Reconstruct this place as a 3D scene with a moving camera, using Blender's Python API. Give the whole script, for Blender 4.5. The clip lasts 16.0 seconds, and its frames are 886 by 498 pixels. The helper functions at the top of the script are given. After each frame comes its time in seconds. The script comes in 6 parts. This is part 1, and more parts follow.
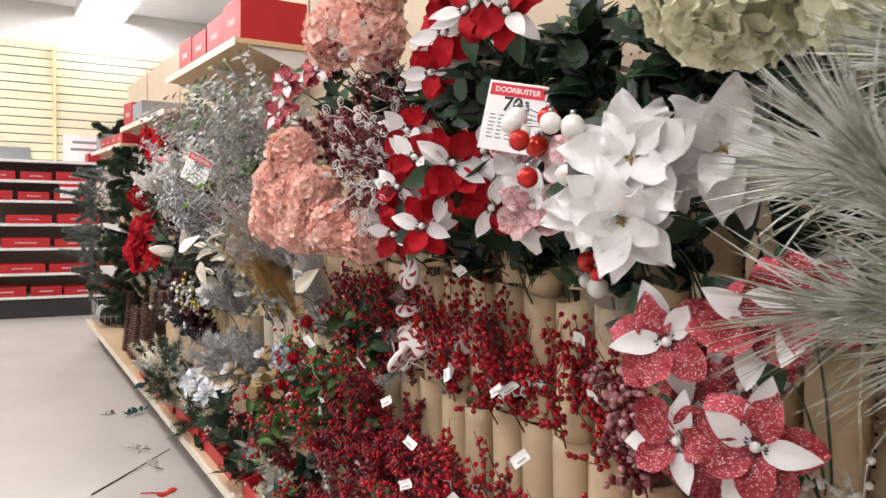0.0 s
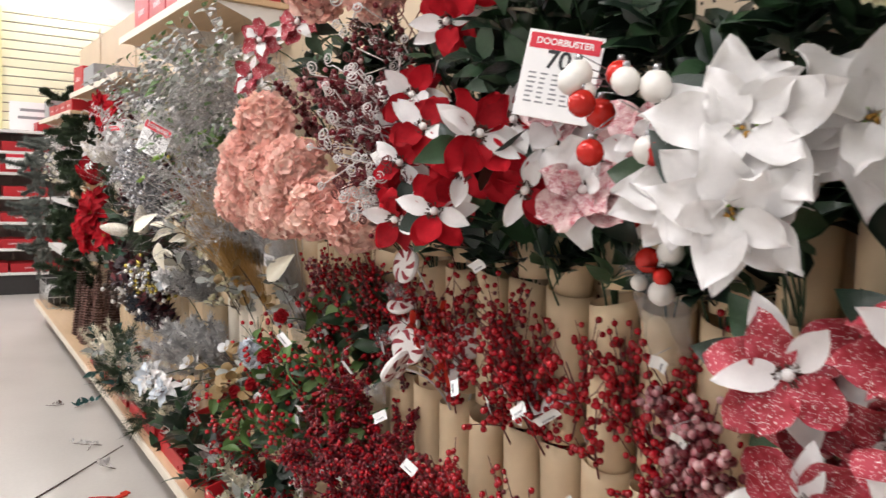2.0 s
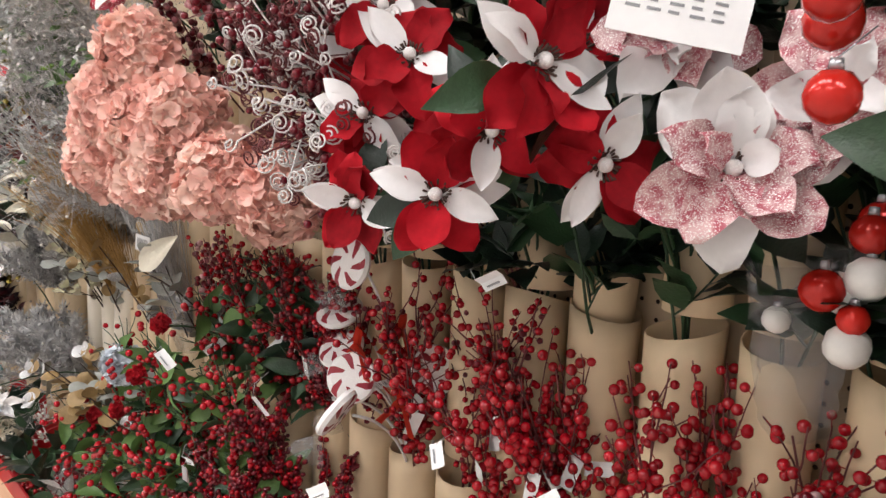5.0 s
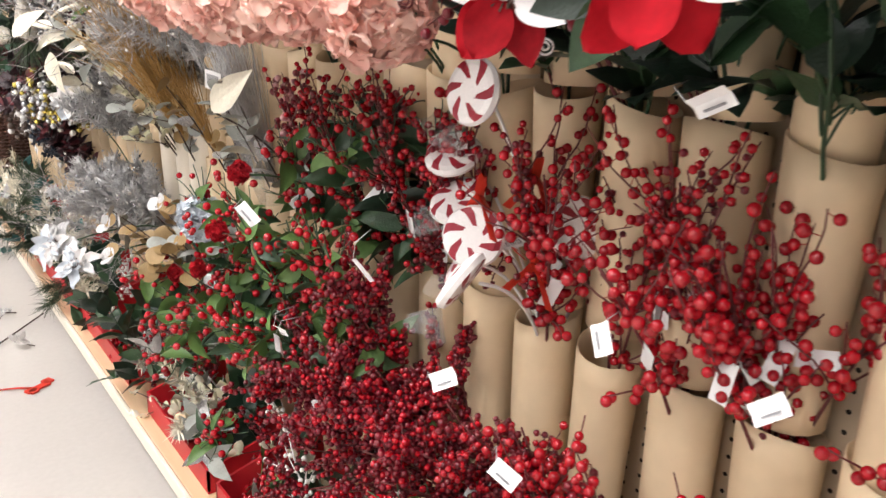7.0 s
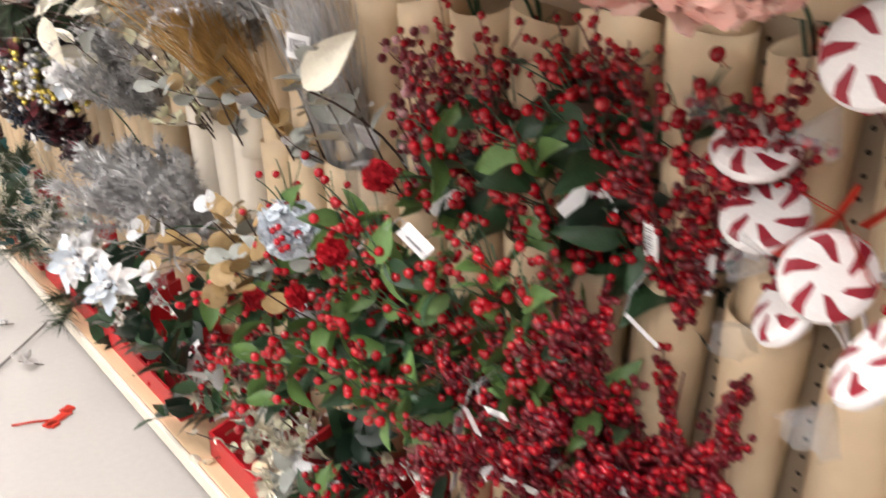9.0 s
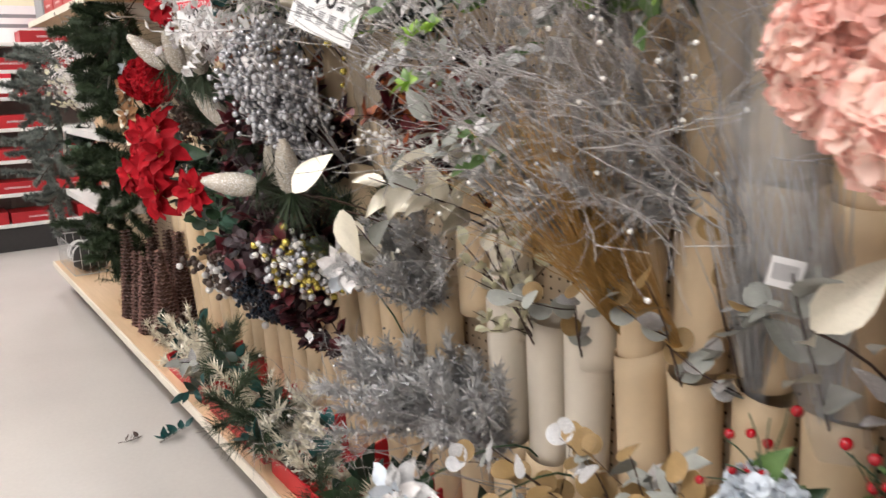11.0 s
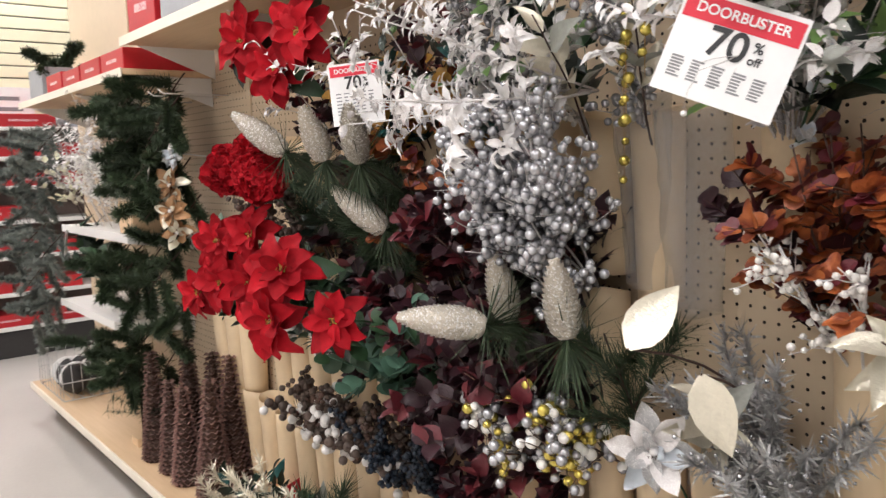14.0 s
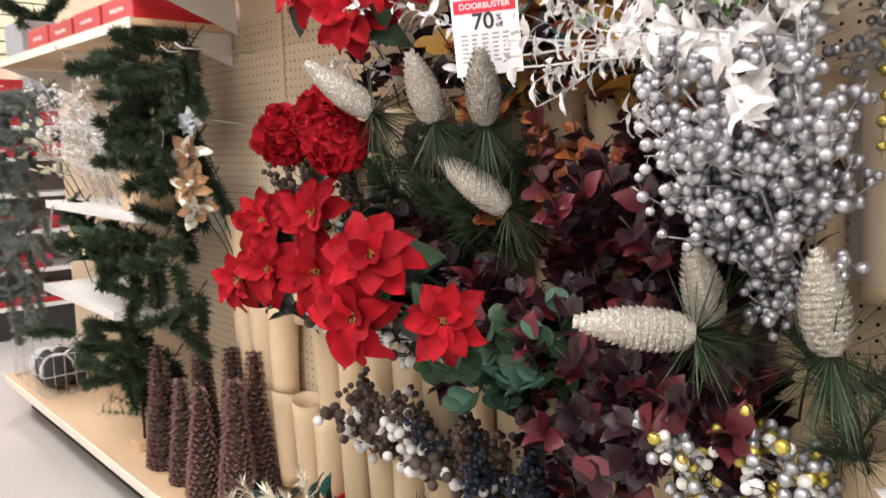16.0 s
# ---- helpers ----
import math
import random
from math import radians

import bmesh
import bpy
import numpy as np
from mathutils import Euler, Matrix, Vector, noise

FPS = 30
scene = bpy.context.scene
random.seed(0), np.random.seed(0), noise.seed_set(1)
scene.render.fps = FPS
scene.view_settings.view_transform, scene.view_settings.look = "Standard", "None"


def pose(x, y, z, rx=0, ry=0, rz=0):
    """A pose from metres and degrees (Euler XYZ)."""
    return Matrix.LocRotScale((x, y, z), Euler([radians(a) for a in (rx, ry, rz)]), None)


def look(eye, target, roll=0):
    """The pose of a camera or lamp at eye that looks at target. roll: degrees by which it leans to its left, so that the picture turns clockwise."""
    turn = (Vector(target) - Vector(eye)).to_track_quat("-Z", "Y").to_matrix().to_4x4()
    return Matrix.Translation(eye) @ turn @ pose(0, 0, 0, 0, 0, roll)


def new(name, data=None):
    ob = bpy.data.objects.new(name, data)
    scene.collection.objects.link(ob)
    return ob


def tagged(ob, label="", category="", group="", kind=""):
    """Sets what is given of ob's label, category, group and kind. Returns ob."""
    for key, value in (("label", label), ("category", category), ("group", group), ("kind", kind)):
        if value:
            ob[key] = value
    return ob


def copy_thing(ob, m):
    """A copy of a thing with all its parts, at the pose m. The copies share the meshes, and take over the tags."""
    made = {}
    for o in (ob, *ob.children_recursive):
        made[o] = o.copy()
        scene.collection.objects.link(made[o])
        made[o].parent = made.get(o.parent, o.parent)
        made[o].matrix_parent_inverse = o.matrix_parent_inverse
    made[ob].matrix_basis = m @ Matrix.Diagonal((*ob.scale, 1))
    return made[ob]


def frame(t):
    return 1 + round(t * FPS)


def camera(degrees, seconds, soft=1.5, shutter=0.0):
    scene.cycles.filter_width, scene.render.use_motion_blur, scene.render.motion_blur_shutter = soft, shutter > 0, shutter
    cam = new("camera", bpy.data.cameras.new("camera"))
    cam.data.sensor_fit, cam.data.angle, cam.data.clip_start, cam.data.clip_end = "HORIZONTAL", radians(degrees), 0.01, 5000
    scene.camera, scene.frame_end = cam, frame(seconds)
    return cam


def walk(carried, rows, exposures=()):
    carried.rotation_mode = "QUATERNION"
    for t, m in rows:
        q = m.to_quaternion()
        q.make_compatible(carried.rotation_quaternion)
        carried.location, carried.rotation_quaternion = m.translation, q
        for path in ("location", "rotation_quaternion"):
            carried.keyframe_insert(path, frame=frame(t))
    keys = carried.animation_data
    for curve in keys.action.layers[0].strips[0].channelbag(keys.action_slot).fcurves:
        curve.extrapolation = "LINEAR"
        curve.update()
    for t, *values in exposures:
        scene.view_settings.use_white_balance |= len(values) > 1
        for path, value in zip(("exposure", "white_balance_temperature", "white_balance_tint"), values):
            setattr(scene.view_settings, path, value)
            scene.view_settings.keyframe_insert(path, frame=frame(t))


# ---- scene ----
cam = camera(59.4, 16.0, soft=1.4, shutter=0.45)
PATH = [
    (0, (-0.139, 1.213, 1.359), (0.881, 2.929, 1.236), 1.3),
    (0.5, (-0.161, 1.28, 1.356), (0.904, 2.967, 1.219), 0.7),
    (1, (-0.157, 1.328, 1.342), (0.992, 2.952, 1.137), 1.2),
    (1.5, (-0.117, 1.405, 1.348), (1.056, 3.012, 1.149), 2.0),
    (2, (-0.065, 1.517, 1.358), (1.037, 3.177, 1.183), 2.3),
    (2.5, (-0.015, 1.623, 1.346), (1.013, 3.327, 1.147), 3.2),
    (3, (0.029, 1.771, 1.352), (1.058, 3.478, 1.177), 3.5),
    (3.2, (0.045, 1.822, 1.354), (1.114, 3.507, 1.222), 3.8),
    (5.3, (0.134, 2.064, 1.349), (1.483, 3.517, 1.083), 4.0),
    (5.5, (0.147, 2.096, 1.341), (1.468, 3.569, 1.051), 3.8),
    (6, (0.189, 2.171, 1.326), (1.453, 3.665, 0.911), 2.7),
    (6.5, (0.21, 2.212, 1.299), (1.41, 3.722, 0.768), 2.4),
    (7, (0.219, 2.272, 1.283), (1.384, 3.769, 0.648), 2.6),
    (7.5, (0.206, 2.393, 1.268), (1.417, 3.828, 0.578), 2.1),
    (8, (0.193, 2.501, 1.246), (1.48, 3.829, 0.486), 1.4),
    (8.5, (0.186, 2.623, 1.236), (1.452, 3.937, 0.417), 1.5),
    (9, (0.197, 2.768, 1.252), (1.403, 4.17, 0.492), 0.3),
    (9.5, (0.162, 2.88, 1.272), (1.31, 4.38, 0.615), 0.5),
    (10, (0.078, 3.011, 1.299), (1.208, 4.569, 0.753), -0.2),
    (10.2, (0.041, 3.073, 1.311), (1.168, 4.643, 0.794), -1.2),
    (12.3, (-0.084, 3.723, 1.346), (0.989, 5.374, 0.997), -1.5),
    (12.5, (-0.102, 3.782, 1.35), (1.023, 5.405, 1.035), -0.8),
    (13, (-0.119, 3.928, 1.35), (1.039, 5.532, 1.055), -0.9),
    (13.5, (-0.14, 4.072, 1.357), (1.041, 5.665, 1.097), -1.9),
    (14, (-0.201, 4.216, 1.36), (1.056, 5.755, 1.131), -1.9),
    (14.5, (-0.253, 4.315, 1.361), (1.095, 5.773, 1.116), -1.6),
    (15, (-0.237, 4.433, 1.363), (1.077, 5.925, 1.143), -1.8),
    (15.5, (-0.226, 4.553, 1.353), (1.041, 6.086, 1.138), -1.6),
    (16, (-0.235, 4.669, 1.333), (1.099, 6.133, 1.056), -1.0),
]
walk(cam, [(t, look(eye, target, roll)) for t, eye, target, roll in PATH],
     exposures=[(0, -0.13), (3, -0.13), (5.5, 0.0), (7, 0.42), (8.5, 0.45), (9.5, 0.27), (10, 0.05), (12.5, -0.12), (15, 0.02), (16, 0.18)])

# ---- world and light: a closed shop lit by ceiling fixtures ----
world = bpy.data.worlds.new("world")
scene.world = world
world.use_nodes = True
world.node_tree.nodes["Background"].inputs[0].default_value = (1.0, 0.96, 0.9, 1)
world.node_tree.nodes["Background"].inputs[1].default_value = 0.35
CEIL = 3.7
# the pair at y 11.5 is added, and stronger, to whiten the far wall and ceiling
LAMPS = [(-0.75, 0.2), (-0.75, 3.2), (-0.75, 6.2), (-0.75, 9.3), (-3.0, 1.8), (-3.0, 5.2), (2.6, 4.0), (-1.2, 11.5), (1.2, 11.5)]
for lx, ly in LAMPS:
    lamp = bpy.data.lights.new("fixture_light", "AREA")
    lamp.shape, lamp.size, lamp.size_y, lamp.energy, lamp.color = "RECTANGLE", 0.5, 2.2, 44 if ly < 11 else 115, (0.965, 0.95, 1.0)
    lo = new("fixture_light", lamp)
    lo.matrix_world = pose(lx, ly, CEIL - 0.13)

# ---- materials ----
MATS = {}


def nodes_of(name):
    m = bpy.data.materials.new(name)
    m.use_nodes = True
    nt = m.node_tree
    return m, nt, nt.nodes["Principled BSDF"]


def mat(name, col, rough=0.6, metal=0.0, var=0.25, scale=30.0, bump=0.15, alt=None, fleck=0.0, sheen=0.0, spec=0.5, bscale=None, thin=0.0, fscale=1300):
    """A surface with variation at two scales and from piece to piece; alt: a second colour in patches; fleck: bright specks."""
    if name in MATS:
        return MATS[name]
    m, nt, p = nodes_of(name)
    N, L = nt.nodes.new, nt.links.new
    co = N("ShaderNodeTexCoord").outputs["Object"]
    n1, n2 = N("ShaderNodeTexNoise"), N("ShaderNodeTexNoise")
    n1.inputs["Scale"].default_value, n2.inputs["Scale"].default_value = scale, scale * 6
    n1.inputs["Detail"].default_value = 4
    L(co, n1.inputs["Vector"]), L(co, n2.inputs["Vector"])
    info = N("ShaderNodeObjectInfo")
    ramp = N("ShaderNodeMix")
    ramp.data_type = "RGBA"
    b = alt or tuple(c * (1 - 0.6 * var) for c in col)
    ramp.inputs[6].default_value, ramp.inputs[7].default_value = (*col, 1), (*b, 1)
    st = N("ShaderNodeMapRange")
    st.inputs[1].default_value, st.inputs[2].default_value = (0.42, 0.58) if alt else (0.3, 0.75)
    L(n1.outputs[0], st.inputs[0])
    L(st.outputs[0], ramp.inputs[0])
    hsv = N("ShaderNodeHueSaturation")
    L(ramp.outputs[2], hsv.inputs["Color"])
    ad = N("ShaderNodeMath")
    ad.operation = "ADD"
    mr, mr2 = N("ShaderNodeMapRange"), N("ShaderNodeMapRange")
    mr.inputs[3].default_value, mr.inputs[4].default_value = 0.5 - var * 0.45, 0.5 + var * 0.35
    mr2.inputs[3].default_value, mr2.inputs[4].default_value = 0.5 - var * 0.35, 0.5 + var * 0.35
    L(info.outputs["Random"], mr.inputs[0]), L(n2.outputs[0], mr2.inputs[0])
    L(mr.outputs[0], ad.inputs[0]), L(mr2.outputs[0], ad.inputs[1])
    L(ad.outputs[0], hsv.inputs["Value"])
    out = hsv.outputs[0]
    p.inputs["Roughness"].default_value, p.inputs["Metallic"].default_value = rough, metal
    p.inputs["Specular IOR Level"].default_value = spec
    if fleck > 0:
        v = N("ShaderNodeTexVoronoi")
        v.inputs["Scale"].default_value = fscale
        L(co, v.inputs["Vector"])
        g = N("ShaderNodeMath")
        g.operation, g.inputs[1].default_value = "GREATER_THAN", 1 - fleck
        sep = N("ShaderNodeSeparateColor")
        L(v.outputs["Color"], sep.inputs[0]), L(sep.outputs[0], g.inputs[0])
        mx = N("ShaderNodeMix")
        mx.data_type = "RGBA"
        mx.inputs[7].default_value = (0.95, 0.93, 0.9, 1)
        L(g.outputs[0], mx.inputs[0]), L(out, mx.inputs[6])
        out = mx.outputs[2]
    L(out, p.inputs["Base Color"])
    if sheen:
        p.inputs["Sheen Weight"].default_value = sheen
    if bump:
        bn, tx = N("ShaderNodeBump"), N("ShaderNodeTexNoise")
        tx.inputs["Scale"].default_value = bscale or scale * 8
        tx.inputs["Detail"].default_value = 3
        bn.inputs["Strength"].default_value, bn.inputs["Distance"].default_value = bump, 0.004
        L(co, tx.inputs["Vector"]), L(tx.outputs[0], bn.inputs["Height"]), L(bn.outputs[0], p.inputs["Normal"])
    if thin:
        tr, mix = N("ShaderNodeBsdfTranslucent"), N("ShaderNodeMixShader")
        mix.inputs[0].default_value = thin
        L(out, tr.inputs[0])
        L(p.outputs[0], mix.inputs[1]), L(tr.outputs[0], mix.inputs[2])
        L(mix.outputs[0], nt.nodes["Material Output"].inputs[0])
    MATS[name] = m
    return m


RED_CLOTH = mat("red_velvet", (0.44, 0.004, 0.013), 0.8, var=0.6, scale=25, bump=0.1, thin=0.1, spec=0.25)
WHITE_CLOTH = mat("white_cloth", (0.87, 0.85, 0.84), 0.7, var=0.12, scale=25, sheen=0.2, bump=0.1, thin=0.2)
FROST_RED = mat("frosted_red", (0.3, 0.008, 0.02), 0.6, var=0.3, scale=60, alt=(0.42, 0.04, 0.065), fscale=900, fleck=0.06, bump=0.3)
FROST_PINK = mat("frosted_pink", (0.45, 0.1, 0.13), 0.6, var=0.3, scale=70, alt=(0.7, 0.45, 0.45), fleck=0.2, bump=0.3)
PEACH = mat("peach_petal", (0.9, 0.52, 0.44), 0.8, var=0.14, scale=9, alt=(0.94, 0.68, 0.58), bump=0.06, thin=0.25)
CREAM = mat("cream_petal", (0.82, 0.8, 0.58), 0.7, var=0.2, scale=14, bump=0.12, thin=0.2)
GREEN = mat("leaf_green", (0.03, 0.075, 0.03), 0.42, var=0.5, scale=35, bump=0.25)
LIGHT_GREEN = mat("leaf_light_green", (0.12, 0.22, 0.06), 0.45, var=0.5, scale=35, bump=0.2, thin=0.1)
LIME = mat("lime_leaf", (0.3, 0.5, 0.07), 0.5, var=0.4, scale=40, bump=0.2, thin=0.15)
DARK_GREEN = mat("leaf_dark_green", (0.012, 0.028, 0.016), 0.35, var=0.5, scale=35, bump=0.25)
EUCA = mat("eucalyptus", (0.07, 0.15, 0.1), 0.6, var=0.45, scale=30, bump=0.1)
TEAL = mat("teal_leaf", (0.01, 0.09, 0.085), 0.5, var=0.5, scale=30)
BURG = mat("burgundy_leaf", (0.032, 0.008, 0.013), 0.45, var=0.6, scale=30, bump=0.2)
BURG2 = mat("plum_leaf", (0.13, 0.015, 0.022), 0.45, var=0.6, scale=30, bump=0.2)
ORANGE = mat("copper_leaf", (0.42, 0.12, 0.035), 0.4, 0.2, var=0.5, scale=30, alt=(0.2, 0.045, 0.02), bump=0.3)
YELLOW = mat("mustard_leaf", (0.5, 0.27, 0.05), 0.55, var=0.4, scale=30, bump=0.3)
GOLD = mat("gold_foil", (0.78, 0.56, 0.24), 0.33, 0.85, var=0.3, scale=50, bump=0.3)
PALE_GOLD = mat("pale_gold", (0.75, 0.7, 0.57), 0.36, 0.5, var=0.25, scale=30, bump=0.3)
CHAMP = mat("champagne_glitter", (0.74, 0.67, 0.56), 0.3, 0.45, var=0.4, scale=150, fleck=0.22, bump=0.8, bscale=420, fscale=380)
SILVER = mat("silver_pearl", (0.5, 0.5, 0.52), 0.27, 0.65, var=0.3, scale=40, bump=0.03)
SILVER_LEAF = mat("silver_leaf", (0.52, 0.515, 0.51), 0.5, 0.3, var=0.35, scale=40, fleck=0.1, bump=0.3)
GREY_LEAF = mat("grey_leaf", (0.36, 0.37, 0.33), 0.6, var=0.4, scale=40, bump=0.2)
TAN_DISC = mat("tan_disc_leaf", (0.34, 0.22, 0.09), 0.5, 0.2, var=0.4, scale=40, bump=0.2)
FROST_WHITE = mat("frosted_white", (0.78, 0.74, 0.72), 0.7, var=0.15, scale=40, fleck=0.15, bump=0.4)
BLUE_PALE = mat("pale_blue_petal", (0.6, 0.65, 0.7), 0.7, var=0.25, scale=30)
NAVY = mat("navy_cluster", (0.012, 0.022, 0.04), 0.6, var=0.5, scale=60)
BERRY = mat("red_berry", (0.4, 0.004, 0.012), 0.22, var=0.45, scale=60, bump=0.02)
DARK_BERRY = mat("deep_red_berry", (0.15, 0.002, 0.01), 0.28, var=0.5, scale=60, bump=0.02)
FROST_BERRY = mat("frosted_berry", (0.4, 0.13, 0.15), 0.6, var=0.4, scale=60, alt=(0.55, 0.33, 0.33), bump=0.4)
PEARL = mat("white_pearl", (0.8, 0.77, 0.72), 0.3, var=0.12, scale=40, bump=0.02)
COPPER = mat("copper_petal", (0.46, 0.26, 0.13), 0.42, 0.35, var=0.4, scale=50, bump=0.3)
GOLD_BALL = mat("gold_ball", (0.72, 0.58, 0.13), 0.25, 0.7, var=0.3, scale=40, bump=0.03)
RED_BALL = mat("red_ball", (0.6, 0.02, 0.012), 0.18, 0.25, var=0.3, scale=30, bump=0.02)
BROWN_BERRY = mat("brown_pod", (0.09, 0.06, 0.045), 0.6, var=0.5, scale=60)
BROWN = mat("brown_twig", (0.065, 0.032, 0.022), 0.7, var=0.4, scale=60, bump=0.4)
RED_TWIG = mat("dark_red_twig", (0.13, 0.02, 0.02), 0.6, var=0.4, scale=60, bump=0.3)
GREY_TWIG = mat("grey_twig", (0.4, 0.375, 0.36), 0.65, var=0.4, scale=60, fleck=0.1, bump=0.4)
WHEAT = mat("golden_straw", (0.52, 0.3, 0.09), 0.5, 0.2, var=0.5, scale=60, bump=0.3)
WHITE_TWIG = mat("white_twig", (0.7, 0.66, 0.64), 0.6, var=0.25, scale=60, fleck=0.1, bump=0.4)
NEEDLE = mat("pine_needle", (0.04, 0.066, 0.028), 0.6, var=0.6, scale=30, bump=0)
NEEDLE_GREY = mat("pine_needle_grey", (0.2, 0.225, 0.2), 0.6, var=0.6, scale=30, bump=0)
NEEDLE_FROST = mat("frosted_needle", (0.62, 0.62, 0.57), 0.65, var=0.4, scale=30, alt=(0.3, 0.32, 0.24), bump=0)
CONE_BROWN = mat("pinecone_brown", (0.09, 0.045, 0.03), 0.6, var=0.5, scale=60, bump=0.3)
CONE_RED = mat("bronze_cone", (0.33, 0.19, 0.16), 0.28, 0.25, var=0.5, scale=90, bump=0.3)
COTTON = mat("cotton", (0.78, 0.75, 0.72), 0.9, var=0.15, scale=40, bump=0.5)
CARD = mat("kraft_paper", (0.76, 0.585, 0.375), 0.62, var=0.16, scale=7, bump=0.12, bscale=25)
CARD_WHITE = mat("cream_paper", (0.8, 0.72, 0.6), 0.55, var=0.12, scale=7, bump=0.1, bscale=25)
PEG = mat("pegboard", (0.62, 0.49, 0.34), 0.5, var=0.12, scale=4, bump=0.05)
HOLE = mat("peg_hole", (0.025, 0.016, 0.01), 0.9, var=0.2)
RED_BOX = mat("red_card", (0.5, 0.012, 0.02), 0.45, var=0.25, scale=10, bump=0.06)
WHITE_PAPER = mat("white_paper", (0.84, 0.83, 0.82), 0.6, var=0.06, scale=20, bump=0.03)
PRINT_RED = mat("print_red", (0.68, 0.02, 0.045), 0.5, var=0.08)
PRINT_BLACK = mat("print_black", (0.02, 0.02, 0.022), 0.5, var=0.1)
PRINT_GREY = mat("print_grey", (0.25, 0.25, 0.26), 0.5, var=0.1)
WHITE_METAL = mat("white_enamel", (0.78, 0.76, 0.73), 0.35, var=0.08, scale=12, bump=0.02)
WIRE = mat("grey_wire", (0.5, 0.5, 0.49), 0.4, 0.3, var=0.2)
GREY_CRATE = mat("grey_crate", (0.32, 0.33, 0.35), 0.5, var=0.2, scale=10)
SLAT = mat("cream_slatwall", (0.85, 0.8, 0.58), 0.5, var=0.08, scale=6, bump=0.02)
YELLOW_POST = mat("cream_post", (0.8, 0.72, 0.4), 0.45, var=0.08)
WALL = mat("wall_paint", (0.74, 0.73, 0.71), 0.7, var=0.06, scale=3, bump=0.05)
BLACK_KICK = mat("dark_kick", (0.03, 0.027, 0.026), 0.6, var=0.3)
SHELF_GREY = mat("shelf_brown", (0.2, 0.15, 0.13), 0.6, var=0.25)
CANDY_WHITE = mat("candy_white", (0.83, 0.8, 0.78), 0.4, var=0.08, scale=40, fleck=0.06, bump=0.15)
CANDY_RED = mat("candy_red", (0.3, 0.01, 0.025), 0.45, var=0.25, scale=60, bump=0.2)
RIBBON = mat("red_ribbon", (0.75, 0.05, 0.025), 0.45, var=0.2, scale=30, thin=0.3)


def wood(name, a, b, axis):
    m, nt, p = nodes_of(name)
    N, L = nt.nodes.new, nt.links.new
    co, mp = N("ShaderNodeTexCoord"), N("ShaderNodeMapping")
    mp.inputs["Scale"].default_value = (14, 1.2, 14) if axis == "y" else (1.2, 14, 14)
    n1, r = N("ShaderNodeTexNoise"), N("ShaderNodeMix")
    n1.inputs["Scale"].default_value, n1.inputs["Detail"].default_value, n1.inputs["Distortion"].default_value = 3, 6, 0.8
    r.data_type = "RGBA"
    r.inputs[6].default_value, r.inputs[7].default_value = (*a, 1), (*b, 1)
    L(co.outputs["Object"], mp.inputs[0]), L(mp.outputs[0], n1.inputs["Vector"]), L(n1.outputs[0], r.inputs[0])
    L(r.outputs[2], p.inputs["Base Color"])
    bn = N("ShaderNodeBump")
    bn.inputs["Strength"].default_value, bn.inputs["Distance"].default_value = 0.1, 0.002
    L(n1.outputs[0], bn.inputs["Height"]), L(bn.outputs[0], p.inputs["Normal"])
    p.inputs["Roughness"].default_value = 0.42
    return m


WOOD = wood("maple_laminate", (0.72, 0.52, 0.33), (0.55, 0.37, 0.21), "y")


def floor_material():
    m, nt, p = nodes_of("polished_floor")
    N, L = nt.nodes.new, nt.links.new
    co = N("ShaderNodeTexCoord").outputs["Object"]
    a, b, r, r2 = N("ShaderNodeTexNoise"), N("ShaderNodeTexNoise"), N("ShaderNodeMix"), N("ShaderNodeMapRange")
    a.inputs["Scale"].default_value, b.inputs["Scale"].default_value = 1.3, 60
    a.inputs["Detail"].default_value = 6
    L(co, a.inputs["Vector"]), L(co, b.inputs["Vector"])
    r.data_type = "RGBA"
    r.inputs[6].default_value, r.inputs[7].default_value = (0.56, 0.53, 0.49, 1), (0.45, 0.42, 0.39, 1)
    mth = N("ShaderNodeMath")
    mth.operation, mth.inputs[1].default_value = "MULTIPLY_ADD", 0.35
    L(b.outputs[0], mth.inputs[0]), L(a.outputs[0], mth.inputs[2])
    sub = N("ShaderNodeMapRange")
    sub.inputs[1].default_value, sub.inputs[2].default_value = 0.4, 1.0
    L(mth.outputs[0], sub.inputs[0]), L(sub.outputs[0], r.inputs[0]), L(r.outputs[2], p.inputs["Base Color"])
    r2.inputs[3].default_value, r2.inputs[4].default_value = 0.22, 0.42
    L(a.outputs[0], r2.inputs[0]), L(r2.outputs[0], p.inputs["Roughness"])
    return m


FLOOR = floor_material()


def film_material(name, clear, tint):
    m, nt, p = nodes_of(name)
    N, L = nt.nodes.new, nt.links.new
    p.inputs["Base Color"].default_value = (*tint, 1)
    p.inputs["Roughness"].default_value = 0.12
    tex, bn = N("ShaderNodeTexNoise"), N("ShaderNodeBump")
    tex.inputs["Scale"].default_value, bn.inputs["Strength"].default_value, bn.inputs["Distance"].default_value = 25, 0.6, 0.01
    L(tex.outputs[0], bn.inputs["Height"]), L(bn.outputs[0], p.inputs["Normal"])
    t, mix = N("ShaderNodeBsdfTransparent"), N("ShaderNodeMixShader")
    mix.inputs[0].default_value = clear
    L(p.outputs[0], mix.inputs[1]), L(t.outputs[0], mix.inputs[2]), L(mix.outputs[0], nt.nodes["Material Output"].inputs[0])
    return m


FILM = film_material("clear_film", 0.8, (0.6, 0.6, 0.6))


